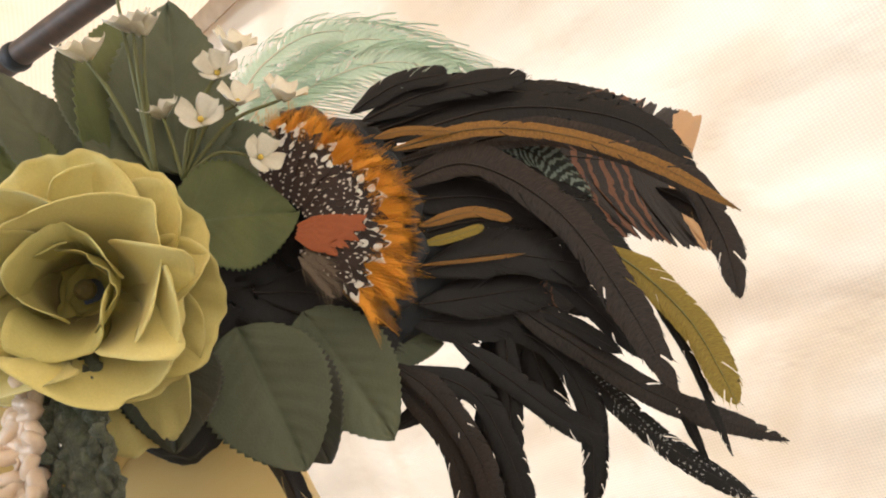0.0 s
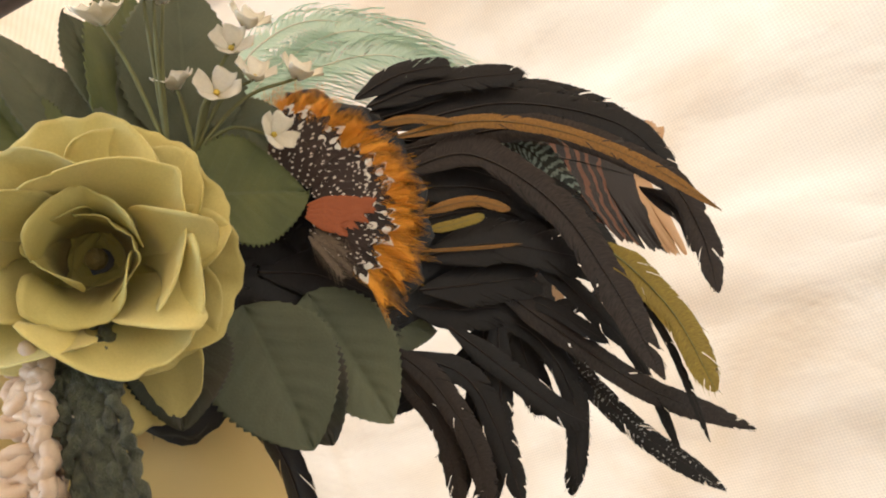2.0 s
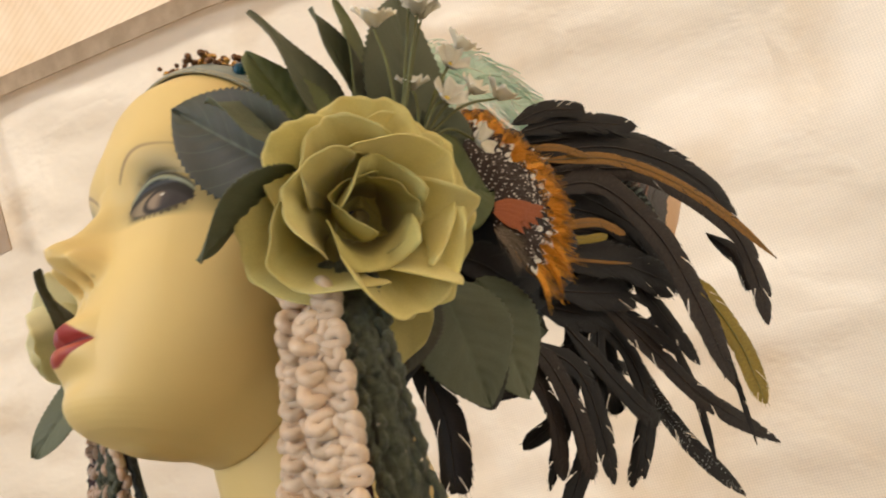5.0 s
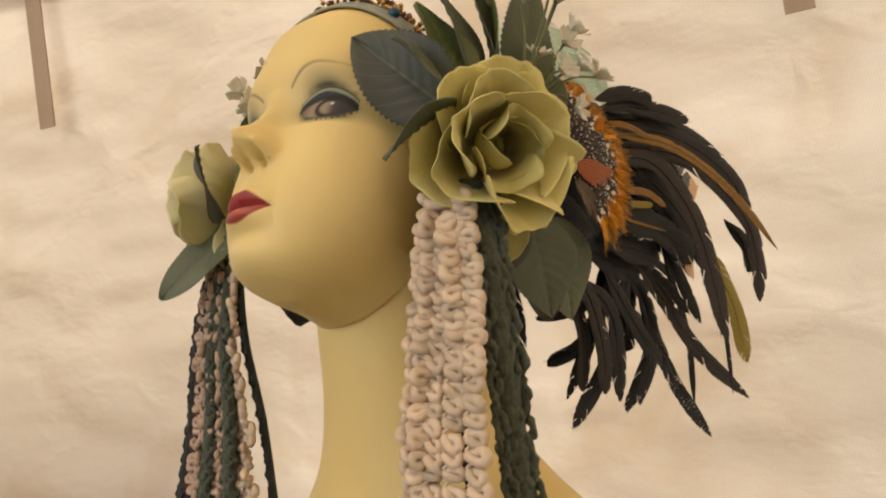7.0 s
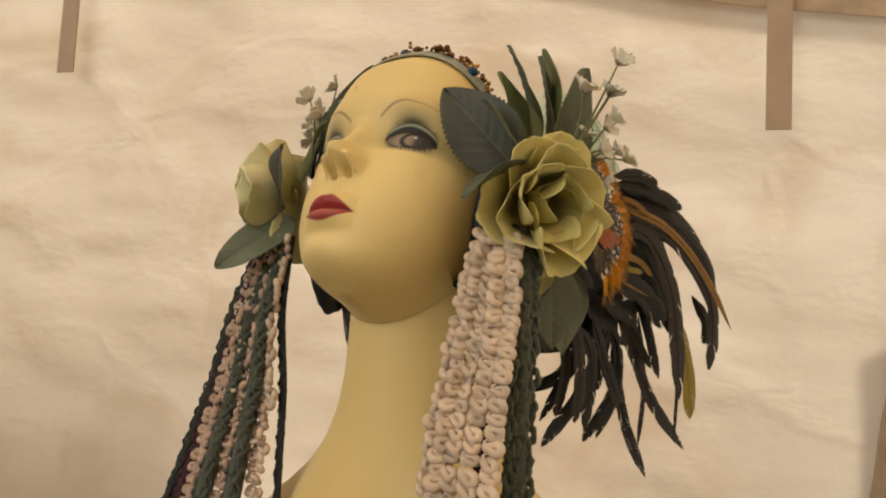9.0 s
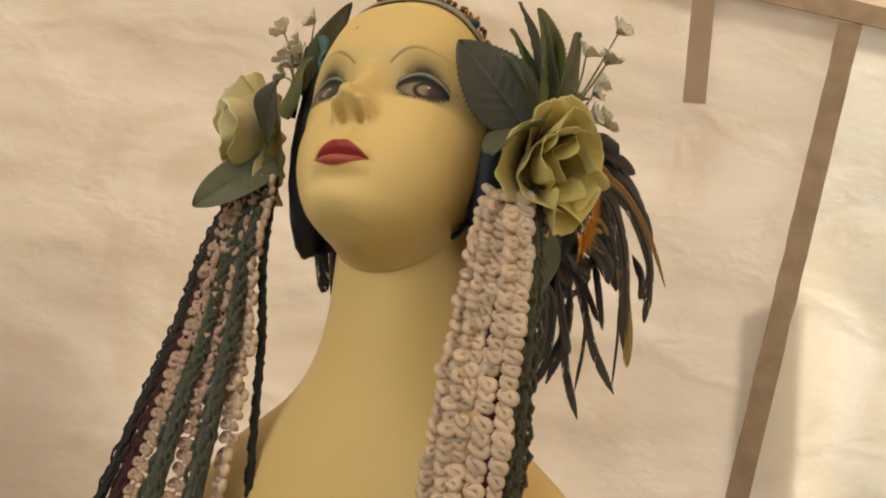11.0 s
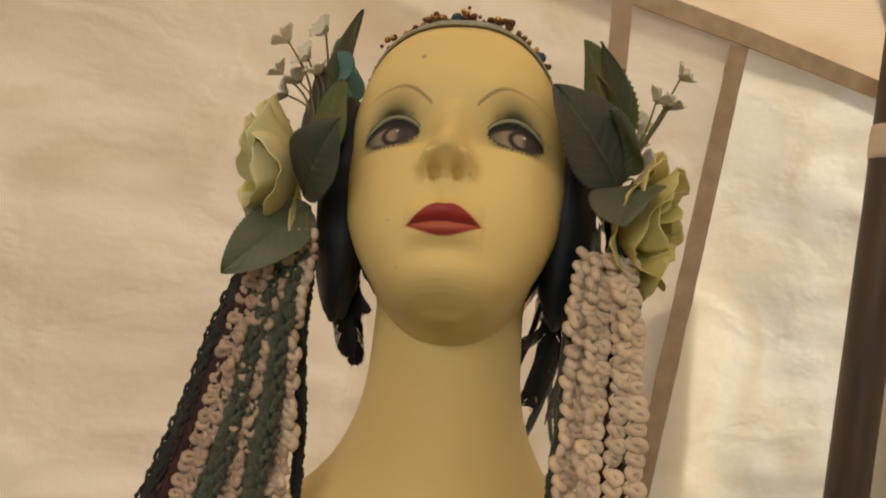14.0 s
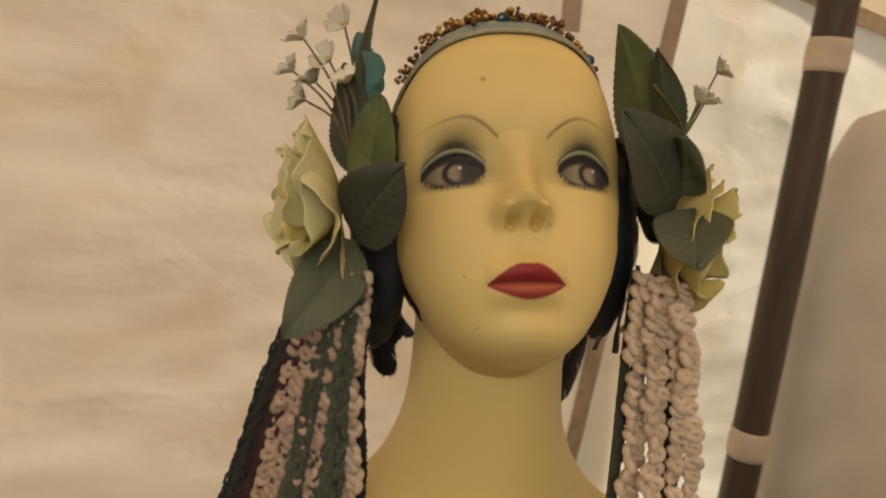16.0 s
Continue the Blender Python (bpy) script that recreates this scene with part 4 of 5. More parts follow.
def feather(kind, pts, width, facing=SIDE):
    global feather_count
    feather_count += 1
    blunt = kind == "turkey"
    soft = kind == "mint"
    me, spine = vane_mesh("feather_" + kind, pts, width, VANE[kind], facing, feather_count, 0.5 if soft else 0.12, 120 if soft else 130, 0.9 if soft else (0.3 if blunt else 0.85), blunt, 0.5 if soft else 0.25, soft)
    ob = part("feather", me, headdress, LABELS.get(kind, ""))
    n = len(spine)
    lift = unit(facing) * 0.0004
    rad = [max(0.00012, min(0.0007, width * 0.035) * (1 - 0.9 * i / n)) for i in range(0, n, 2)]
    dark = kind in ("black", "brown", "turkey", "silver", "barred")
    part("quill", mesh_of("quill", *tube([p + lift for p in spine[::2]], rad, 5), VANE["brown"] if dark else SHAFT.get(kind, STEM_BROWN)), ob)


feather("black", [(0.119, 0.233, 1.461), (0.131, 0.258, 1.465), (0.143, 0.283, 1.460)], 0.0141)
feather("black", [(0.120, 0.237, 1.455), (0.135, 0.273, 1.455), (0.155, 0.321, 1.443)], 0.0172)
feather("black", [(0.117, 0.240, 1.453), (0.134, 0.288, 1.454), (0.149, 0.330, 1.431), (0.160, 0.361, 1.406)], 0.0190)
feather("black", [(0.113, 0.244, 1.450), (0.135, 0.302, 1.444), (0.154, 0.350, 1.420), (0.168, 0.384, 1.376)], 0.0220)
feather("black", [(0.118, 0.245, 1.442), (0.143, 0.310, 1.432), (0.164, 0.363, 1.398), (0.172, 0.382, 1.355)], 0.0210)
feather("brown", [(0.118, 0.245, 1.428), (0.147, 0.316, 1.413), (0.168, 0.368, 1.366), (0.173, 0.375, 1.326), (0.172, 0.365, 1.287)], 0.0201)
feather("gold", [(0.127, 0.241, 1.433), (0.146, 0.283, 1.424), (0.162, 0.319, 1.402), (0.177, 0.351, 1.368), (0.190, 0.375, 1.328)], 0.0097)
feather("gold", [(0.126, 0.235, 1.442), (0.134, 0.250, 1.438), (0.142, 0.270, 1.428)], 0.0059)
feather("brown", [(0.121, 0.237, 1.416), (0.138, 0.273, 1.410), (0.151, 0.299, 1.370), (0.157, 0.306, 1.320), (0.160, 0.307, 1.262)], 0.0229)
feather("black", [(0.111, 0.248, 1.427), (0.125, 0.284, 1.403), (0.138, 0.315, 1.367), (0.145, 0.334, 1.320)], 0.0248)
feather("black", [(0.109, 0.254, 1.437), (0.120, 0.286, 1.423), (0.130, 0.317, 1.387), (0.135, 0.332, 1.349)], 0.0286)
feather("black", [(0.117, 0.230, 1.371), (0.129, 0.270, 1.362), (0.143, 0.315, 1.334)], 0.0293)
feather("black", [(0.109, 0.237, 1.391), (0.122, 0.278, 1.382), (0.132, 0.312, 1.356)], 0.0333)
feather("black", [(0.111, 0.225, 1.356), (0.117, 0.256, 1.347), (0.124, 0.290, 1.338)], 0.0264)
feather("black", [(0.112, 0.238, 1.410), (0.124, 0.277, 1.396), (0.133, 0.307, 1.375)], 0.0273)
feather("black", [(0.098, 0.217, 1.356), (0.104, 0.248, 1.339), (0.110, 0.278, 1.329)], 0.0239)
feather("gold", [(0.125, 0.237, 1.391), (0.134, 0.262, 1.387), (0.141, 0.279, 1.375)], 0.0069)
feather("olive", [(0.124, 0.234, 1.382), (0.130, 0.249, 1.379), (0.137, 0.264, 1.377)], 0.0062)
feather("gold", [(0.120, 0.231, 1.373), (0.130, 0.258, 1.363), (0.138, 0.279, 1.356)], 0.0023)
feather("olive", [(0.145, 0.320, 1.345), (0.153, 0.331, 1.319), (0.159, 0.339, 1.284), (0.162, 0.337, 1.242)], 0.0205)
feather("black", [(0.149, 0.332, 1.309), (0.150, 0.335, 1.269), (0.149, 0.330, 1.218)], 0.0057)
feather("brown", [(0.112, 0.270, 1.345), (0.119, 0.292, 1.307), (0.129, 0.326, 1.255), (0.146, 0.375, 1.205)], 0.0162)
feather("silver", [(0.095, 0.304, 1.312), (0.097, 0.319, 1.266), (0.100, 0.339, 1.223), (0.109, 0.371, 1.172)], 0.0163)
feather("black", [(0.101, 0.252, 1.342), (0.106, 0.286, 1.310), (0.103, 0.296, 1.268), (0.091, 0.280, 1.221)], 0.0162)
feather("black", [(0.105, 0.292, 1.318), (0.099, 0.303, 1.273), (0.088, 0.299, 1.242), (0.074, 0.288, 1.214)], 0.0149)
feather("black", [(0.101, 0.239, 1.334), (0.104, 0.258, 1.302), (0.108, 0.276, 1.270), (0.110, 0.291, 1.253)], 0.0156)
feather("brown", [(0.094, 0.205, 1.337), (0.096, 0.219, 1.312), (0.096, 0.226, 1.277), (0.093, 0.224, 1.242)], 0.0161)
feather("black", [(0.094, 0.212, 1.331), (0.100, 0.236, 1.306), (0.100, 0.241, 1.276), (0.096, 0.239, 1.233)], 0.0163)
feather("brown", [(0.086, 0.206, 1.332), (0.085, 0.219, 1.288), (0.078, 0.216, 1.246)], 0.0133)
feather("black", [(0.083, 0.258, 1.320), (0.084, 0.289, 1.303), (0.087, 0.324, 1.282)], 0.0112)
feather("black", [(0.107, 0.269, 1.343), (0.120, 0.291, 1.321), (0.132, 0.311, 1.288)], 0.0105)
feather("black", [(0.093, 0.342, 1.337), (0.098, 0.365, 1.320), (0.091, 0.354, 1.311), (0.080, 0.333, 1.318)], 0.0106)
feather("turkey", [(0.096, 0.300, 1.432), (0.090, 0.396, 1.404), (0.080, 0.486, 1.370)], 0.1260)
feather("turkey", [(0.081, 0.280, 1.365), (0.079, 0.316, 1.341), (0.076, 0.351, 1.324)], 0.0294)
feather("barred", [(0.128, 0.301, 1.421), (0.133, 0.321, 1.404), (0.135, 0.334, 1.369)], 0.0212)
feather("mint", [(0.060, 0.194, 1.490), (0.058, 0.244, 1.522), (0.060, 0.306, 1.534), (0.066, 0.377, 1.485)], 0.0586)
feather("mint", [(0.056, 0.197, 1.488), (0.061, 0.253, 1.510), (0.067, 0.310, 1.511), (0.070, 0.362, 1.481)], 0.0572)
feather("mint", [(0.059, 0.191, 1.499), (0.056, 0.231, 1.534), (0.057, 0.280, 1.547), (0.064, 0.343, 1.520)], 0.0465)
feather("black", [(0.106, 0.239, 1.450), (0.112, 0.242, 1.418), (0.116, 0.239, 1.384)], 0.0150)
feather("black", [(0.101, 0.154, 1.393), (0.103, 0.182, 1.381), (0.105, 0.208, 1.358)], 0.0336)
feather("black", [(0.081, 0.142, 1.388), (0.090, 0.174, 1.370), (0.101, 0.212, 1.348)], 0.0258)
feather("black", [(0.100, 0.277, 1.346), (0.083, 0.259, 1.303), (0.060, 0.222, 1.239)], 0.0142)
feather("black", [(0.108, 0.272, 1.336), (0.089, 0.248, 1.268), (0.067, 0.213, 1.219)], 0.0161)
feather("black", [(0.096, 0.295, 1.347), (0.078, 0.258, 1.313), (0.054, 0.206, 1.304)], 0.0142)
feather("black", [(0.085, 0.292, 1.357), (0.062, 0.269, 1.285), (0.036, 0.239, 1.263)], 0.0146)
feather("black", [(0.107, 0.296, 1.358), (0.094, 0.288, 1.314), (0.084, 0.288, 1.264)], 0.0225)
feather("black", [(0.115, 0.321, 1.337), (0.114, 0.345, 1.269), (0.107, 0.352, 1.205)], 0.0084)
feather("black", [(0.119, 0.275, 1.379), (0.128, 0.300, 1.337), (0.136, 0.322, 1.278)], 0.0146)
feather("black", [(0.088, 0.188, 1.358), (0.093, 0.217, 1.358), (0.099, 0.247, 1.344)], 0.0266)
feather("black", [(0.090, 0.209, 1.375), (0.100, 0.243, 1.366), (0.109, 0.275, 1.350)], 0.0301)
feather("black", [(0.095, 0.223, 1.394), (0.105, 0.257, 1.383), (0.114, 0.290, 1.367)], 0.0305)
feather("black", [(0.099, 0.233, 1.417), (0.108, 0.265, 1.400), (0.116, 0.296, 1.379)], 0.0309)
feather("black", [(0.099, 0.242, 1.435), (0.110, 0.276, 1.416), (0.119, 0.304, 1.396)], 0.0283)
feather("brown", [(0.153, 0.370, 1.360), (0.162, 0.380, 1.339), (0.166, 0.379, 1.313)], 0.0166)


def around(centre, radius, deg, lift):
    """A place in the fan of small feathers on the headdress's flank."""
    a = radians(deg)
    e1, e2 = unit((0.30, 0.92, -0.25)), unit((-0.05, 0.27, 0.96))
    return np.asarray(centre) + radius * (math.cos(a) * e1 + math.sin(a) * e2) + np.asarray(SIDE) * lift


FAN = (0.112, 0.172, 1.413)
fan_rnd = random.Random(8)
# black satin edge behind the fan
edge_path = [around(FAN, 0.066 + 0.003 * math.sin(d * 0.3), d, -0.001) for d in range(-52, 84, 4)]
part("satin_edge", mesh_of("satin_edge", *tube(edge_path, [0.0042 + 0.0012 * noise.noise((i * 0.9, 0, 2)) for i in range(len(edge_path))], 10), NAVY), headdress, "ruched black satin edge")
for row, (r0, r1, kind, w, lift, n) in enumerate(((0.030, 0.061, "orange", 0.013, 0.0040, 40), (0.020, 0.049, "dots", 0.013, 0.0065, 17), (0.016, 0.040, "small_dots", 0.012, 0.0085, 13))):
    for i in range(n):
        d = -50 + 132 * (i + 0.5) / n + fan_rnd.uniform(-4, 4)
        s = 1 + fan_rnd.uniform(-0.10, 0.08)
        pts = [around(FAN, r0, d, lift), around(FAN, (r0 + r1 * s) / 2, d + 2, lift + 0.003), around(FAN, r1 * s, d + fan_rnd.uniform(-3, 3), lift + 0.002)]
        use = kind
        if kind == "dots" and (i % 4 == 2):
            use = "small_dots"
        me, _ = vane_mesh("feather_" + use, pts, w, VANE[use], SIDE, 400 + 40 * row + i, 0.6 if kind == "orange" else 0.12, 40 if kind == "orange" else 26, 2.2 if kind == "orange" else 0.5, blunt=kind != "orange", droop=0.1, loose=kind == "orange")
        part("feather", me, headdress, {"orange": "bright orange hackle feather", "dots": "black guinea feather with white spots", "small_dots": "brown guinea feather with fine pale spots"}[use])
for i in range(4):
    pts = [around(FAN, 0.012, -4 - 9 * i, 0.013), around(FAN, 0.027, -5 - 8 * i, 0.0145), around(FAN, 0.042 - 0.004 * i, -6 - 7 * i, 0.013)]
    me, _ = vane_mesh("feather_rust", pts, 0.009, VANE["rust"], SIDE, 600 + i, 0.15, 30, 0.5, blunt=True)
    part("feather", me, headdress, LABELS["rust"])
for i in range(3):
    pts = [around(FAN, 0.018, -42 - 7 * i, 0.010), around(FAN, 0.030, -44 - 7 * i, 0.012), around(FAN, 0.044, -47 - 6 * i, 0.010)]
    me, _ = vane_mesh("feather_down", pts, 0.010, VANE["down"], SIDE, 640 + i, 0.9, 30, 1.0, loose=True)
    part("feather", me, headdress, "wispy grey brown down feather")
# black hackles that cover both flanks of the cap
for side in (1, -1):
    for i in range(34):
        a, b = fan_rnd.uniform(0, 1), fan_rnd.uniform(0, 1)
        x0 = 0.088 - 0.02 * abs(a - 0.5)
        p0 = np.array([side * x0, 0.085 + 0.09 * a, 1.475 - 0.085 * b])
        drop = np.array([side * 0.006, 0.030 + 0.02 * a, -0.030])
        pts = [p0, p0 + drop * 0.6 + np.array([side * 0.007, 0, 0.004]), p0 + drop * 1.25]
        me, _ = vane_mesh("feather_black", pts, 0.020, VANE["black"] if side > 0 else NAVY, (side * 0.9, -0.4, 0.1), 700 + i + (100 if side < 0 else 0), 0.3, 30, 0.6)
        part("feather", me, headdress, "small black hackle feather")
for side, list_of in ((-1, (((0.078, 0.100, 1.400), (0.074, 0.098, 1.36), (0.062, 0.092, 1.335)), ((0.084, 0.105, 1.395), (0.082, 0.11, 1.35), (0.072, 0.11, 1.30)), ((0.082, 0.12, 1.39), (0.078, 0.13, 1.34), (0.070, 0.13, 1.29)))),
                      (1, (((0.080, 0.10, 1.41), (0.082, 0.10, 1.375), (0.074, 0.095, 1.345)), ((0.078, 0.13, 1.36), (0.076, 0.14, 1.31), (0.066, 0.14, 1.27))))):
    for i, pts in enumerate(list_of):
        feather("black", [(side * p[0], p[1], p[2]) for p in pts], 0.022, (side * 0.35, -0.9, 0.1))


# ---- leaves ----
def leaf_mesh(name, base, tip, width, facing, mat, seed, bend=0.12, fold=0.12):
    """A cloth leaf: toothed edge, folded midrib, curved blade."""
    r = random.Random(seed)
    base, tip = np.asarray(base, float), np.asarray(tip, float)
    t = tip - base
    length = np.linalg.norm(t)
    t = t / length
    n = unit(np.asarray(facing, float) - t * np.dot(facing, t))
    a = np.cross(n, t)
    nu, nv = 44, 14
    v, f, uv = [], [], []
    wav = r.random() * 6
    for i in range(nu + 1):
        u = i / nu
        w = 0.5 * width * (math.sin(math.pi * min(1, u ** 0.78)) ** 0.72) if 0 < u < 1 else 0.0003
        for j in range(-nv, nv + 1):
            s = j / nv
            tooth = 1 + (0.035 * ((i % 2) * 2 - 1) if abs(j) == nv else 0.0)
            x = w * s * tooth
            vein = 0.0004 * math.cos((u * 9 - abs(s) * 2.2) * 2 * math.pi) * (1 - abs(s)) - 0.0009 * math.exp(-(s * 9) ** 2)
            h = fold * abs(x) - bend * length * (u - 0.5) ** 2 * 2 + 0.0022 * math.sin(u * 7 + s * 2 + wav) * abs(s) + vein
            v.append(base + t * length * u + a * x + n * (h + bend * length * 0.5))
            uv.append((u, 0.5 + 0.5 * s))
    m = 2 * nv + 1
    for i in range(nu):
        for j in range(m - 1):
            q = i * m + j
            f.append((q, q + 1, q + m + 1, q + m))
    return mesh_of(name, v, f, mat, uv)


def leaf(base, tip, width, facing, mat, label, bend=0.12, fold=0.12):
    leaf.n += 1
    ob = part("leaf", leaf_mesh("leaf", base, tip, width, facing, mat, leaf.n, bend, fold), headdress, label)
    s = ob.modifiers.new("thick", "SOLIDIFY")
    s.thickness, s.offset = 0.0004, 0
    return ob


leaf.n = 0
GREY, GREEN, DARK = "grey green silk leaf with a toothed edge", "mid green silk leaf with a toothed edge", "dark green silk leaf with a toothed edge"
leaf((0.110, 0.072, 1.437), (0.0590, 0.0480, 1.4975), 0.052, (0.35, -0.92, 0.10), LEAF_DARK, DARK)
leaf((0.113, 0.072, 1.445), (0.0960, 0.0430, 1.4840), 0.036, (0.85, 0.40, 0.1), LEAF, GREY, 0.10, 0.20)
leaf((0.111, 0.084, 1.448), (0.0880, 0.0780, 1.5145), 0.036, (0.92, -0.15, 0.2), LEAF_GREEN, GREEN, 0.10, 0.25)
leaf((0.109, 0.100, 1.456), (0.0905, 0.0860, 1.5370), 0.036, (0.90, 0.25, 0.1), LEAF, GREY, 0.10, 0.20)
leaf((0.110, 0.112, 1.454), (0.0850, 0.1540, 1.5570), 0.054, (0.80, 0.50, -0.05), LEAF_GREEN, GREEN, 0.06, 0.20)
leaf((0.110, 0.118, 1.456), (0.1000, 0.1180, 1.5370), 0.034, (0.85, 0.35, 0.1), LEAF, GREY, 0.08, 0.25)
leaf((0.112, 0.142, 1.455), (0.1190, 0.1680, 1.5400), 0.056, (0.96, -0.10, -0.1), LEAF, GREY, 0.04, 0.06)
leaf((0.116, 0.062, 1.438), (0.1030, 0.0130, 1.4100), 0.046, (-0.30, -0.35, 0.80), LEAF, GREY, 0.10, 0.15)
leaf((0.128, 0.1260, 1.4275), (0.1236, 0.1825, 1.4177), 0.052, (0.95, -0.30, 0.1), LEAF_GREEN, GREEN, 0.06, 0.1)
leaf((0.116, 0.158, 1.470), (0.1175, 0.1925, 1.4310), 0.032, (0.95, -0.25, 0.1), LEAF, GREY, 0.03)
leaf((0.104, 0.140, 1.380), (0.1080, 0.1420, 1.3090), 0.058, (0.93, -0.30, 0.1), LEAF, GREY, 0.05, 0.06)
leaf((0.102, 0.172, 1.376), (0.0950, 0.1900, 1.3020), 0.050, (0.93, -0.35, 0.1), LEAF, GREY, 0.05, 0.06)
leaf((0.100, 0.180, 1.362), (0.0850, 0.2420, 1.3340), 0.036, (0.93, -0.35, 0.1), LEAF, GREY, 0.05)
leaf((0.106, 0.112, 1.388), (0.1010, 0.0970, 1.3400), 0.044, (0.93, -0.35, 0.1), LEAF_DARK, DARK, 0.05)
leaf((0.098, 0.150, 1.372), (0.0960, 0.1560, 1.3060), 0.046, (0.93, -0.35, 0.1), LEAF_DARK, DARK, 0.05)
# the other side of the face
leaf((-0.096, 0.044, 1.414), (-0.0690, 0.0140, 1.4610), 0.046, (-0.40, -0.88, 0.1), LEAF_DARK, DARK, 0.12)
leaf((-0.0934, 0.0551, 1.4060), (-0.1322, 0.0071, 1.3622), 0.040, (0.35, -0.80, 0.45), LEAF, GREY, 0.10)
leaf((-0.088, 0.080, 1.455), (-0.0890, 0.1400, 1.566), 0.034, (-0.85, 0.30, 0.1), LEAF, GREY, 0.08)
leaf((-0.092, 0.072, 1.445), (-0.1080, 0.1050, 1.515), 0.036, (-0.60, -0.75, 0.1), LEAF_DARK, DARK, 0.06)
leaf((-0.088, 0.056, 1.440), (-0.0840, 0.0760, 1.497), 0.036, (-0.50, -0.80, 0.1), LEAF_GREEN, GREEN, 0.08)


# ---- roses ----
def petal_mesh(name, radius, length, width, lean, cup, seed, mat, frill=1.0):
    """A cloth petal in its own frame: grows from the origin along z, opens towards +x; lean gives its angle off the axis at base, belly and lip."""
    r = random.Random(seed)
    nu, nv = 24, 30
    v, f, uv = [], [], []
    ph = [r.uniform(0, 6) for _ in range(5)]
    mid_out, mid_z = [radius], [0.0]
    angles = [radians(float(np.interp(i / nu, [0, 0.55, 0.84, 1.0], [lean[0], lean[1], 0.5 * (lean[1] + lean[2]), lean[2]]))) for i in range(nu + 1)]
    for i in range(nu):
        a = 0.5 * (angles[i] + angles[i + 1])
        mid_out.append(mid_out[-1] + length / nu * math.sin(a))
        mid_z.append(mid_z[-1] + length / nu * math.cos(a))
    for i in range(nu + 1):
        u = i / nu
        edge = max(0.0, (u - 0.6) / 0.4) ** 1.5
        belly = 0.5 * width * float(np.interp(u, [0, 0.2, 0.45, 0.7, 0.9, 1.0], [0.34, 0.62, 0.94, 1.02, 1.0, 0.95]))
        for j in range(nv + 1):
            q = 2 * j / nv - 1
            y = belly * q
            # a rounded top: the sides stay back
            back = length * (0.40 * (1 - math.sqrt(1 - 0.94 * q * q)) + 0.03 * math.cos(2 * q + ph[0])) * max(0.0, u - 0.35) / 0.65
            scallop = length * edge * frill * (0.016 * math.sin(7 * q + ph[1]) + 0.009 * math.sin(17 * q + ph[2]))
            out = mid_out[i] + (scallop - back) * math.sin(angles[i])
            z = mid_z[i] + (scallop - back) * math.cos(angles[i])
            wave = 0.0024 * frill * edge * math.sin(4.3 * q + ph[3]) + 0.0010 * frill * edge * math.sin(11 * q + ph[4])
            pleat = 0.00016 * math.sin(34 * q + 3 * u) * min(1.0, u * 2) - 0.0007 * math.exp(-(q * 8) ** 2) * u
            bowl = cup * y * y / (0.55 * width) + wave + pleat - 0.0032 * edge * abs(q) ** 3 * math.sin(ph[2])
            v.append((out - bowl * math.cos(angles[i]), y, z + bowl * math.sin(angles[i])))
            uv.append((u, 0.5 + 0.5 * q))
    m = nv + 1
    for i in range(nu):
        for j in range(nv):
            q = i * m + j
            f.append((q, q + m, q + m + 1, q + 1))
    return mesh_of(name, v, f, mat, uv)


# turn about the axis, reach, width, lean at base, belly and lip, cup
ROSE_OUTER = ((-14, 55, 60, 84, 62, 58, 0.60), (-50, 52, 52, 86, 66, 84, 0.45), (-84, 52, 54, 84, 64, 86, 0.45), (-124, 55, 58, 86, 70, 98, 0.35),
              (-158, 50, 52, 86, 72, 92, 0.40), (173, 64, 54, 98, 96, 112, 0.40), (94, 52, 58, 84, 66, 92, 0.45), (36, 53, 50, 80, 54, 60, 0.60))
ROSE_MIDDLE = ((-66, 46, 60, 76, 40, 34, 1.25), (-121, 40, 42, 74, 34, 140, 0.90), (-172, 49, 62, 84, 54, 50, 1.15), (106, 48, 58, 84, 54, 46, 1.10),
               (60, 48, 46, 66, 26, 64, 0.70), (24, 48, 44, 66, 34, 52, 0.70))
ROSE_INNER = ((170, 25, 36, 50, 22, 84, 1.10), (-88, 30, 34, 40, 6, 2, 1.00), (-12, 27, 36, 44, 10, 60, 1.10), (66, 25, 30, 40, 4, 30, 1.10))


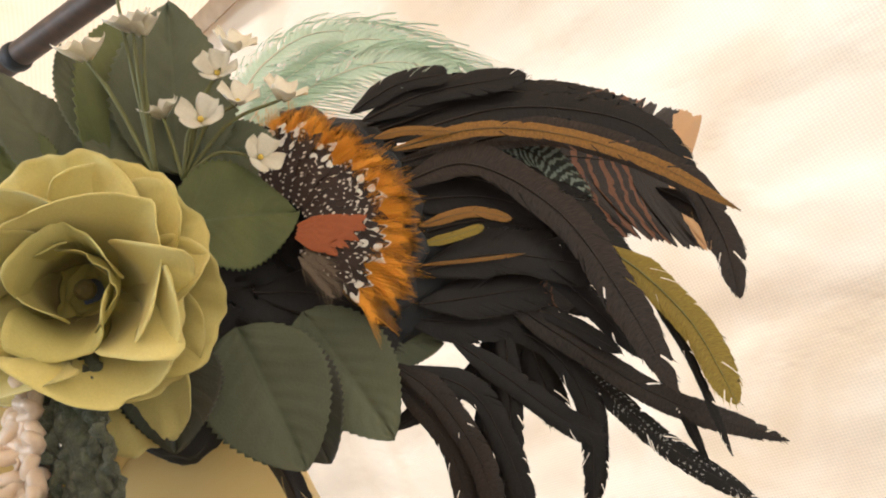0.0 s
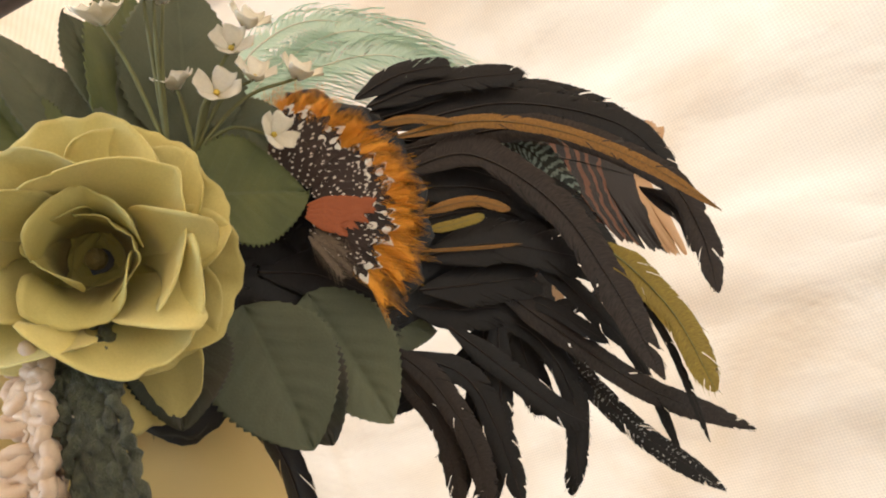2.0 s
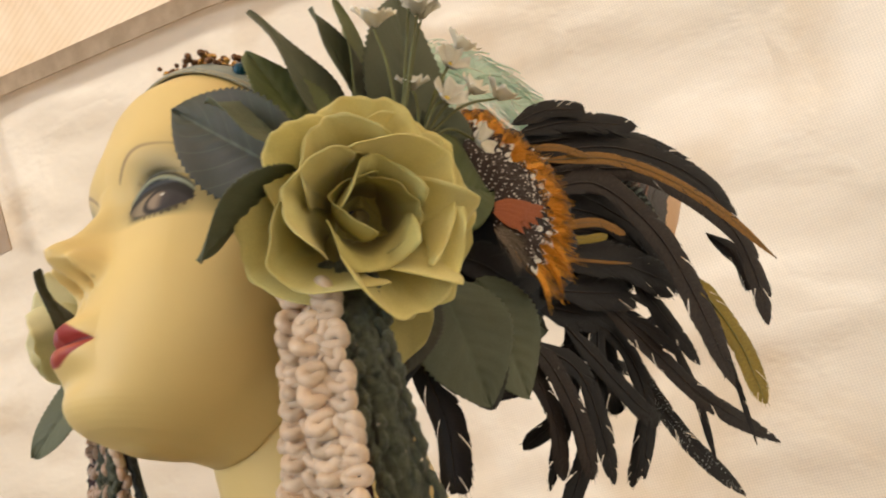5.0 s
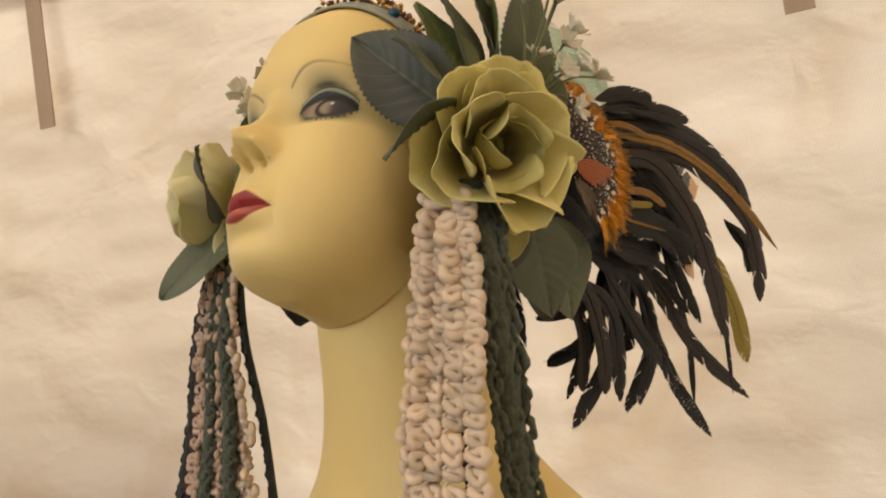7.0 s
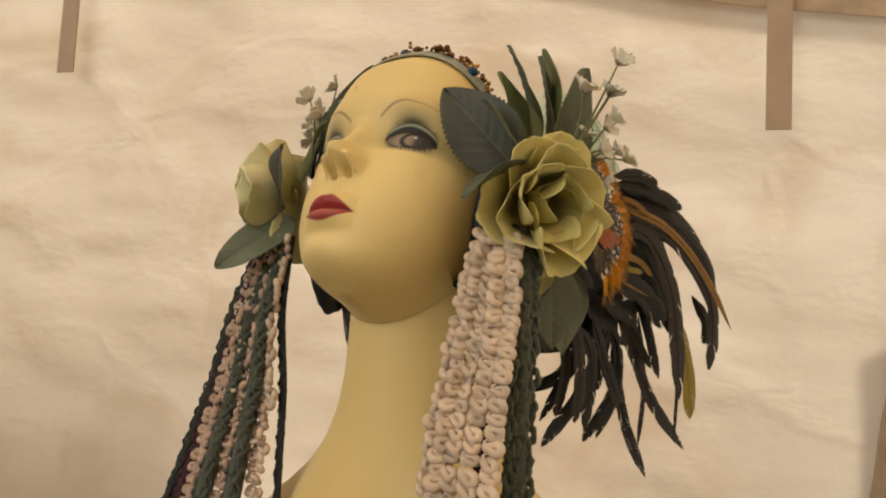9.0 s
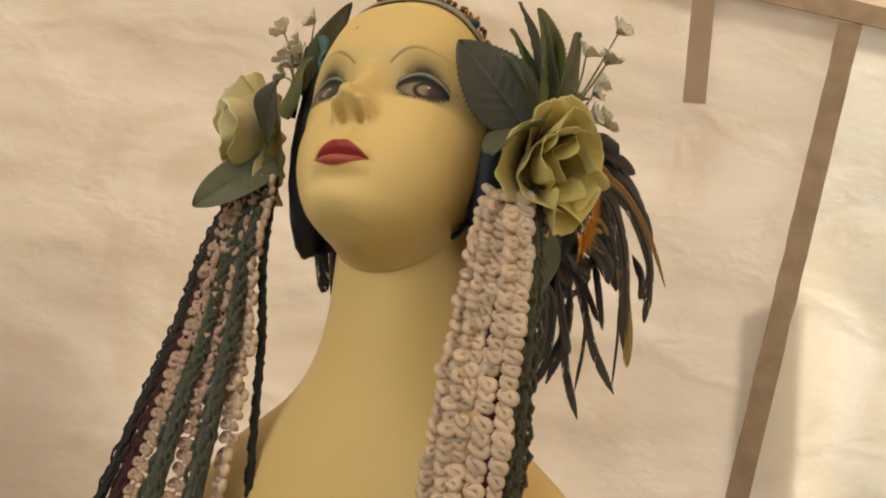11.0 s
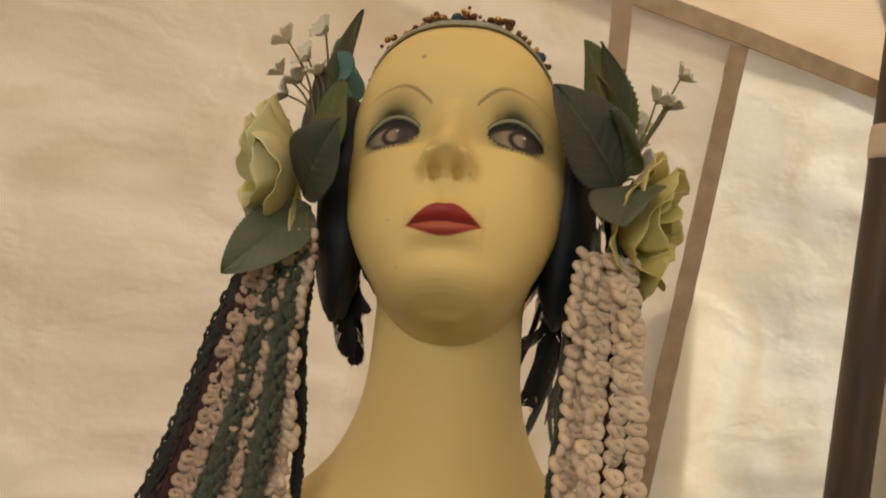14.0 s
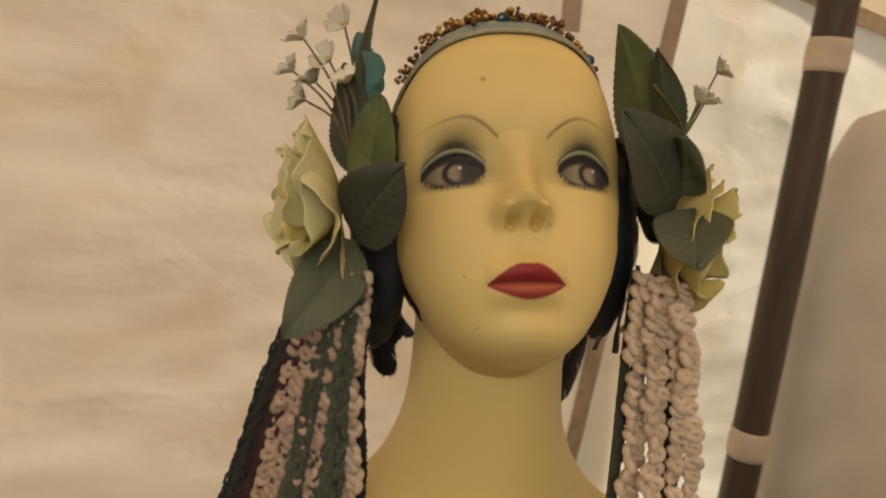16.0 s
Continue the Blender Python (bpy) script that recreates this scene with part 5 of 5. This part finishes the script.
def rose(centre, axis, up, scale, seed, label, pale):
    r = random.Random(seed)
    z = Vector(axis).normalized()
    x = (Vector(up) - z * z.dot(Vector(up))).normalized()
    y = z.cross(x)
    m = Matrix((x, y, z)).transposed().to_4x4()
    m.translation = centre
    head = new("rose")
    head.parent = headdress
    head.matrix_local = m
    tagged(head, label)
    outer, inner = (PETAL_PALE, PETAL) if pale else (PETAL, PETAL_INNER_SHADE)
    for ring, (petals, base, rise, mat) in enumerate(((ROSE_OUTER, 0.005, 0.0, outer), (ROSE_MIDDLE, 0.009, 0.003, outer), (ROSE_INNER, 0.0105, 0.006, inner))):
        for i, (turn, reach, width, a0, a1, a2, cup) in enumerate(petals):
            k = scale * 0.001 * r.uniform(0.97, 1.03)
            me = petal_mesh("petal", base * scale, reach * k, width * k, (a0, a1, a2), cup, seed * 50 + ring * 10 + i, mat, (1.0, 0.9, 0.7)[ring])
            ob = part("petal", me, head, "", Matrix.Translation((0, 0, (rise + 0.0006 * (i % 3)) * scale)) @ pose(0, 0, 0, 0, 0, -turn if pale else turn) @ pose(0, 0, 0, r.uniform(-8, 8), 0, 0))
            s = ob.modifiers.new("thick", "SOLIDIFY")
            s.thickness = 0.0005
    bm = bmesh.new()
    bmesh.ops.create_icosphere(bm, subdivisions=2, radius=0.0045 * scale)
    me = bpy.data.meshes.new("heart")
    bm.to_mesh(me)
    bm.free()
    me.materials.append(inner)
    part("heart", me, head, "", Matrix.Translation((0, 0, 0.008 * scale)))
    return head


rose((0.112, 0.090, 1.415), (0.91, -0.37, -0.10), (0, 0, 1), 1.0, 3, "large yellow green silk rose", False)
rose((-0.106, 0.066, 1.430), (-0.97, -0.22, -0.05), (0, 0, 1), 0.94, 11, "pale yellow green silk rose", True)


# ---- sprigs of small blossoms ----
def blossom(parent, at, axis, size, seed):
    r = random.Random(seed)
    z = Vector(axis).normalized()
    x = z.orthogonal().normalized()
    m = Matrix((x, z.cross(x), z)).transposed().to_4x4()
    m.translation = at
    v, f = [], []
    for k in range(4):
        a0 = 2 * math.pi * k / 4 + r.uniform(-0.15, 0.15)
        base = len(v)
        for i in range(6):
            u = i / 5
            for j in range(-3, 4):
                s = j / 3
                half = size * 0.52 * math.sin(math.pi * (0.08 + 0.60 * u)) ** 0.8
                rad = size * (0.08 + 0.92 * u) * (1 - 0.12 * s * s * u)
                cx, cy = rad, half * s
                h = size * (0.85 * u - 0.25 * u * u + 0.22 * s * s * u + 0.05 * math.sin(4 * s + k))
                v.append((cx * math.cos(a0) - cy * math.sin(a0), cx * math.sin(a0) + cy * math.cos(a0), h))
        for i in range(5):
            for j in range(6):
                q = base + i * 7 + j
                f.append((q, q + 7, q + 8, q + 1))
    ob = part("blossom", mesh_of("blossom", v, f, BLOSSOM), parent, "small cream silk blossom", m)
    s = ob.modifiers.new("thick", "SOLIDIFY")
    s.thickness = 0.0003
    bm = bmesh.new()
    bmesh.ops.create_icosphere(bm, subdivisions=1, radius=size * 0.16)
    me = bpy.data.meshes.new("blossom_eye")
    bm.to_mesh(me)
    bm.free()
    me.materials.append(BLOSSOM_EYE)
    eye = part("stamen", me, ob, "", Matrix.Translation((0, 0, size * 0.12)))
    return ob


def sprig(root, ends, size, stem_mat, seed, lean):
    sp = new("sprig")
    sp.parent = headdress
    tagged(sp, "sprig of small cream blossoms on thin stems")
    root = np.asarray(root, float)
    for i, e in enumerate(ends):
        e = np.asarray(e, float)
        mid = (root + e) / 2 + np.array([0.004, 0.0, 0.006])
        path = curve_through([root, mid, e], 12)
        part("stem", mesh_of("stem", *tube(path, np.linspace(0.0011, 0.0007, 12), 6), stem_mat), sp)
        blossom(sp, e, unit(e - mid) * 0.4 + np.asarray(lean) + np.array([0, 0.25 * math.sin(i * 2.1), 0.3 * math.cos(i * 1.7)]), size * (0.9 + 0.2 * ((i * 37) % 10) / 10), seed + i)


sprig((0.120, 0.130, 1.452), [(0.149, 0.142, 1.505), (0.137, 0.119, 1.505), (0.157, 0.1376, 1.528), (0.151, 0.138, 1.506)], 0.0108, STEM, 30, (0.5, -0.2, 0.5))
sprig((0.122, 0.140, 1.448), [(0.129, 0.141, 1.476), (0.1365, 0.181, 1.498), (0.135, 0.170, 1.488), (0.143, 0.170, 1.468), (0.1437, 0.190, 1.465), (0.138, 0.153, 1.466), (0.134, 0.172, 1.444)], 0.0100, STEM, 50, (0.7, -0.2, 0.3))
sprig((-0.100, 0.078, 1.456), [(-0.105, 0.089, 1.503), (-0.1346, 0.1047, 1.5285), (-0.1095, 0.1137, 1.5393), (-0.143, 0.120, 1.508), (-0.128, 0.119, 1.502), (-0.118, 0.103, 1.516), (-0.134, 0.11, 1.490)], 0.0110, STEM_BROWN, 70, (-0.4, -0.5, 0.3))
# teal netting tuft behind the sprigs
v, f = [], []
for i in range(25):
    for j in range(13):
        a, b = i / 24, j / 12
        w = 0.004 * math.sin(a * 21) + 0.003 * math.sin(b * 9 + a * 7)
        v.append((-0.086 - 0.012 * math.sin(a * 3) + w, 0.095 + 0.045 * a, 1.482 + 0.05 * b * (0.6 + 0.4 * math.sin(a * math.pi)) + 0.004 * math.sin(a * 17)))
for i in range(24):
    for j in range(12):
        q = i * 13 + j
        f.append((q, q + 13, q + 14, q + 1))
part("tulle", mesh_of("tulle", v, f, TULLE), headdress, "tuft of teal tulle")


# ---- hanging cords ----
def loop_mesh(name, mat, size):
    """A drop-shaped loop of twisted satin cord."""
    path, rad = [], []
    for i in range(22):
        a = 2 * math.pi * i / 22
        path.append((size * (0.95 + 1.0 * math.cos(a)), size * 0.80 * math.sin(a) * (0.72 + 0.34 * math.cos(a)), size * 0.16 * math.sin(2 * a)))
        rad.append(size * (0.58 + 0.03 * math.sin(i * 2.9) + 0.05 * math.cos(a)))
    return mesh_of(name, *tube(path, rad, 9, True), mat)


LOOPS = [loop_mesh("cord_loop", CORD, 0.0043), loop_mesh("cord_loop_wide", CORD, 0.0048), loop_mesh("cord_loop_pink", CORD_PINK, 0.0037)]


def looped_cord(pts, n, seed, kinds=(0, 1), sides=(1, -1), facing=(0.5, -0.86, 0.0), core=CORD):
    """A trimming of fat satin loops that hang from a thin wavy cord."""
    r = random.Random(seed)
    k = n * 9
    path = curve_through(pts, k)
    nf0 = Vector(facing)
    wavy = []
    for i, p in enumerate(path):
        t = Vector(unit(path[min(i + 1, k - 1)] - path[max(i - 1, 0)]))
        wavy.append(p + np.array(t.cross(nf0)) * 0.0015 * math.sin(i * 2 * math.pi / 4.5) + np.array(nf0) * 0.0014)
    ob = part("cord", mesh_of("cord", *tube(wavy, 0.0009, 6), core), headdress, "cream looped cord trimming")
    for i in range(n):
        p = path[min(i * 9 + 4, k - 1)]
        t = Vector(unit(path[min(i * 9 + 9, k - 1)] - path[max(i * 9 - 1, 0)]))
        nf = (nf0 - t * nf0.dot(t)).normalized()
        for s in sides:
            ax = t.cross(nf) * s + t * r.uniform(-0.10, 0.60) + nf * r.uniform(-0.10, 0.80)
            ax.normalize()
            roll = nf + t.cross(nf) * r.uniform(-0.3, 0.3) + t * r.uniform(-0.7, 0.35)
            ay = roll.cross(ax).normalized()
            m = Matrix((ax, ay, ax.cross(ay))).transposed().to_4x4()
            m.translation = Vector(p) + nf * r.uniform(-0.001, 0.002)
            part("loop", LOOPS[r.choice(kinds)], ob, "", m @ Matrix.Diagonal((r.uniform(0.88, 1.10), r.uniform(0.9, 1.10), 1, 1)))
    return ob


def lace_band(pts, width, mat, facing, seed, label, glints=0):
    """A crumpled knitted band: ridges along its length, knots across, a ragged edge."""
    r = random.Random(seed)
    path = curve_through(pts, 150)
    lumps, shine = [], []
    cords = 7 if width > 0.011 else 4
    frames = []
    for i, p in enumerate(path):
        t = unit(path[min(i + 1, 149)] - path[max(i - 1, 0)])
        n = unit(np.asarray(facing, float) - t * np.dot(facing, t))
        frames.append((p, n, np.cross(n, t)))
    for c in range(cords):
        place = (c + 0.5) / cords - 0.5
        line, rad = [], []
        for i, (p, n, side) in enumerate(frames):
            squeeze = 0.90 + 0.16 * noise.noise((i * 0.09, seed, 0.5))
            sway = 0.10 * noise.noise((i * 0.16, c * 3.0, seed))
            q = p + side * width * (place * squeeze + sway) + n * width * (0.10 * math.sin(i * 0.9 + c * 2.1) + 0.10 * noise.noise((i * 0.2, c * 5.0, seed + 4)))
            line.append(q)
            rad.append(width * 0.62 / cords * (1 + 0.34 * math.sin(i * 2.3 + c * 1.7) + 0.45 * noise.noise((i * 0.8, c, seed))))
            for _ in range(3):
                if r.random() < glints * 2:
                    w = r.uniform(-1.2, 1.2)
                    shine.append(q + (n * math.cos(w) + side * math.sin(w)) * rad[-1] * 1.04)
        lumps.append(tube(line, rad, 8))
    v, f = tube([p - n * width * 0.12 for p, n, _ in frames[::3]], width * 0.30, 6)
    ob = part("ribbon", mesh_of("ribbon", v, f, mat), headdress, label)
    for knit in lumps:
        part("strand", mesh_of("strand", *knit, mat), ob)
    if shine:
        lumps = []
        for q in shine:
            d = np.array([[r.uniform(-1, 1) for _ in range(3)] for _ in range(3)]) * 0.0007
            lumps.append(([q + d[0], q + d[1], q + d[2]], [(0, 1, 2)]))
        tagged(part("sequin_thread", mesh_of("sequin_thread", *joined(lumps), GLINT, smooth=False), ob, "glinting metallic thread flecks"), kind="stuff")
    return ob


FRONT_R, FRONT_L = (0.55, -0.83, 0.0), (-0.2, -0.97, 0.0)
looped_cord([(0.090, 0.066, 1.392), (0.088, 0.046, 1.33), (0.083, 0.026, 1.25), (0.080, 0.018, 1.16), (0.080, 0.02, 1.06)], 42, 1, (0, 1), (1, -1), FRONT_R)
looped_cord([(0.097, 0.062, 1.390), (0.098, 0.040, 1.33), (0.095, 0.018, 1.25), (0.093, 0.010, 1.16), (0.093, 0.01, 1.06)], 42, 2, (0, 1), (1, -1), FRONT_R)
looped_cord([(0.104, 0.058, 1.390), (0.110, 0.040, 1.33), (0.108, 0.019, 1.25), (0.107, 0.010, 1.16), (0.107, 0.01, 1.06)], 40, 3, (0, 1), (-1,), FRONT_R)
looped_cord([(0.110, 0.056, 1.392), (0.117, 0.042, 1.345), (0.119, 0.037, 1.312)], 9, 4, (1,), (1,), FRONT_R)
looped_cord([(0.112, 0.056, 1.390), (0.119, 0.042, 1.33), (0.121, 0.022, 1.25), (0.121, 0.014, 1.16), (0.121, 0.01, 1.06)], 40, 5, (0, 1), (-1,), FRONT_R)
lace_band([(0.115, 0.072, 1.396), (0.124, 0.063, 1.345), (0.127, 0.056, 1.25), (0.128, 0.050, 1.16), (0.128, 0.047, 1.06)], 0.026, LACE, (0.9, -0.4, 0), 3, "dark green lace ribbon with metallic thread", 0.045)
lace_band([(0.104, 0.072, 1.392), (0.108, 0.056, 1.33), (0.111, 0.038, 1.25), (0.112, 0.03, 1.16), (0.112, 0.028, 1.06)], 0.012, MAROON, FRONT_R, 4, "dark maroon ribbon")
lace_band([(0.092, 0.076, 1.392), (0.086, 0.058, 1.33), (0.080, 0.038, 1.25), (0.076, 0.03, 1.16), (0.076, 0.028, 1.06)], 0.012, LACE, FRONT_R, 5, "dark green lace ribbon", 0.004)
# the bunch on the other side
TOP_L = np.array([-0.101, 0.046, 1.392])


def left_line(x_low, y_low, start=0.0):
    a = TOP_L + np.array([start, 0, 0])
    b = np.array([x_low, y_low, 1.20])
    return [a, a + (b - a) * 0.33 + np.array([-0.003, -0.003, 0]), a + (b - a) * 0.66, b, b + (b - a) * 0.62]


lace_band(left_line(-0.183, 0.026, -0.016), 0.013, DARK_RIBBON, FRONT_L, 11, "blackish green ribbon", 0.003)
lace_band(left_line(-0.171, 0.026, -0.012), 0.018, MAROON, FRONT_L, 12, "dark maroon ribbon")
looped_cord(left_line(-0.157, 0.024, -0.008), 44, 13, (2,), (1, -1), FRONT_L, CORD_PINK)
lace_band(left_line(-0.142, 0.022, -0.004), 0.022, LACE, FRONT_L, 14, "dark green lace ribbon with metallic thread", 0.045)
looped_cord(left_line(-0.127, 0.028, 0.000), 44, 15, (2,), (1, -1), FRONT_L, CORD_PINK)
lace_band(left_line(-0.112, 0.024, 0.005), 0.022, LACE, FRONT_L, 16, "dark green lace ribbon with metallic thread", 0.045)
looped_cord(left_line(-0.097, 0.034, 0.010), 40, 17, (2, 0), (1, -1), FRONT_L)
lace_band(left_line(-0.086, 0.046, 0.014), 0.009, DARK_RIBBON, FRONT_L, 18, "blackish green ribbon", 0.003)
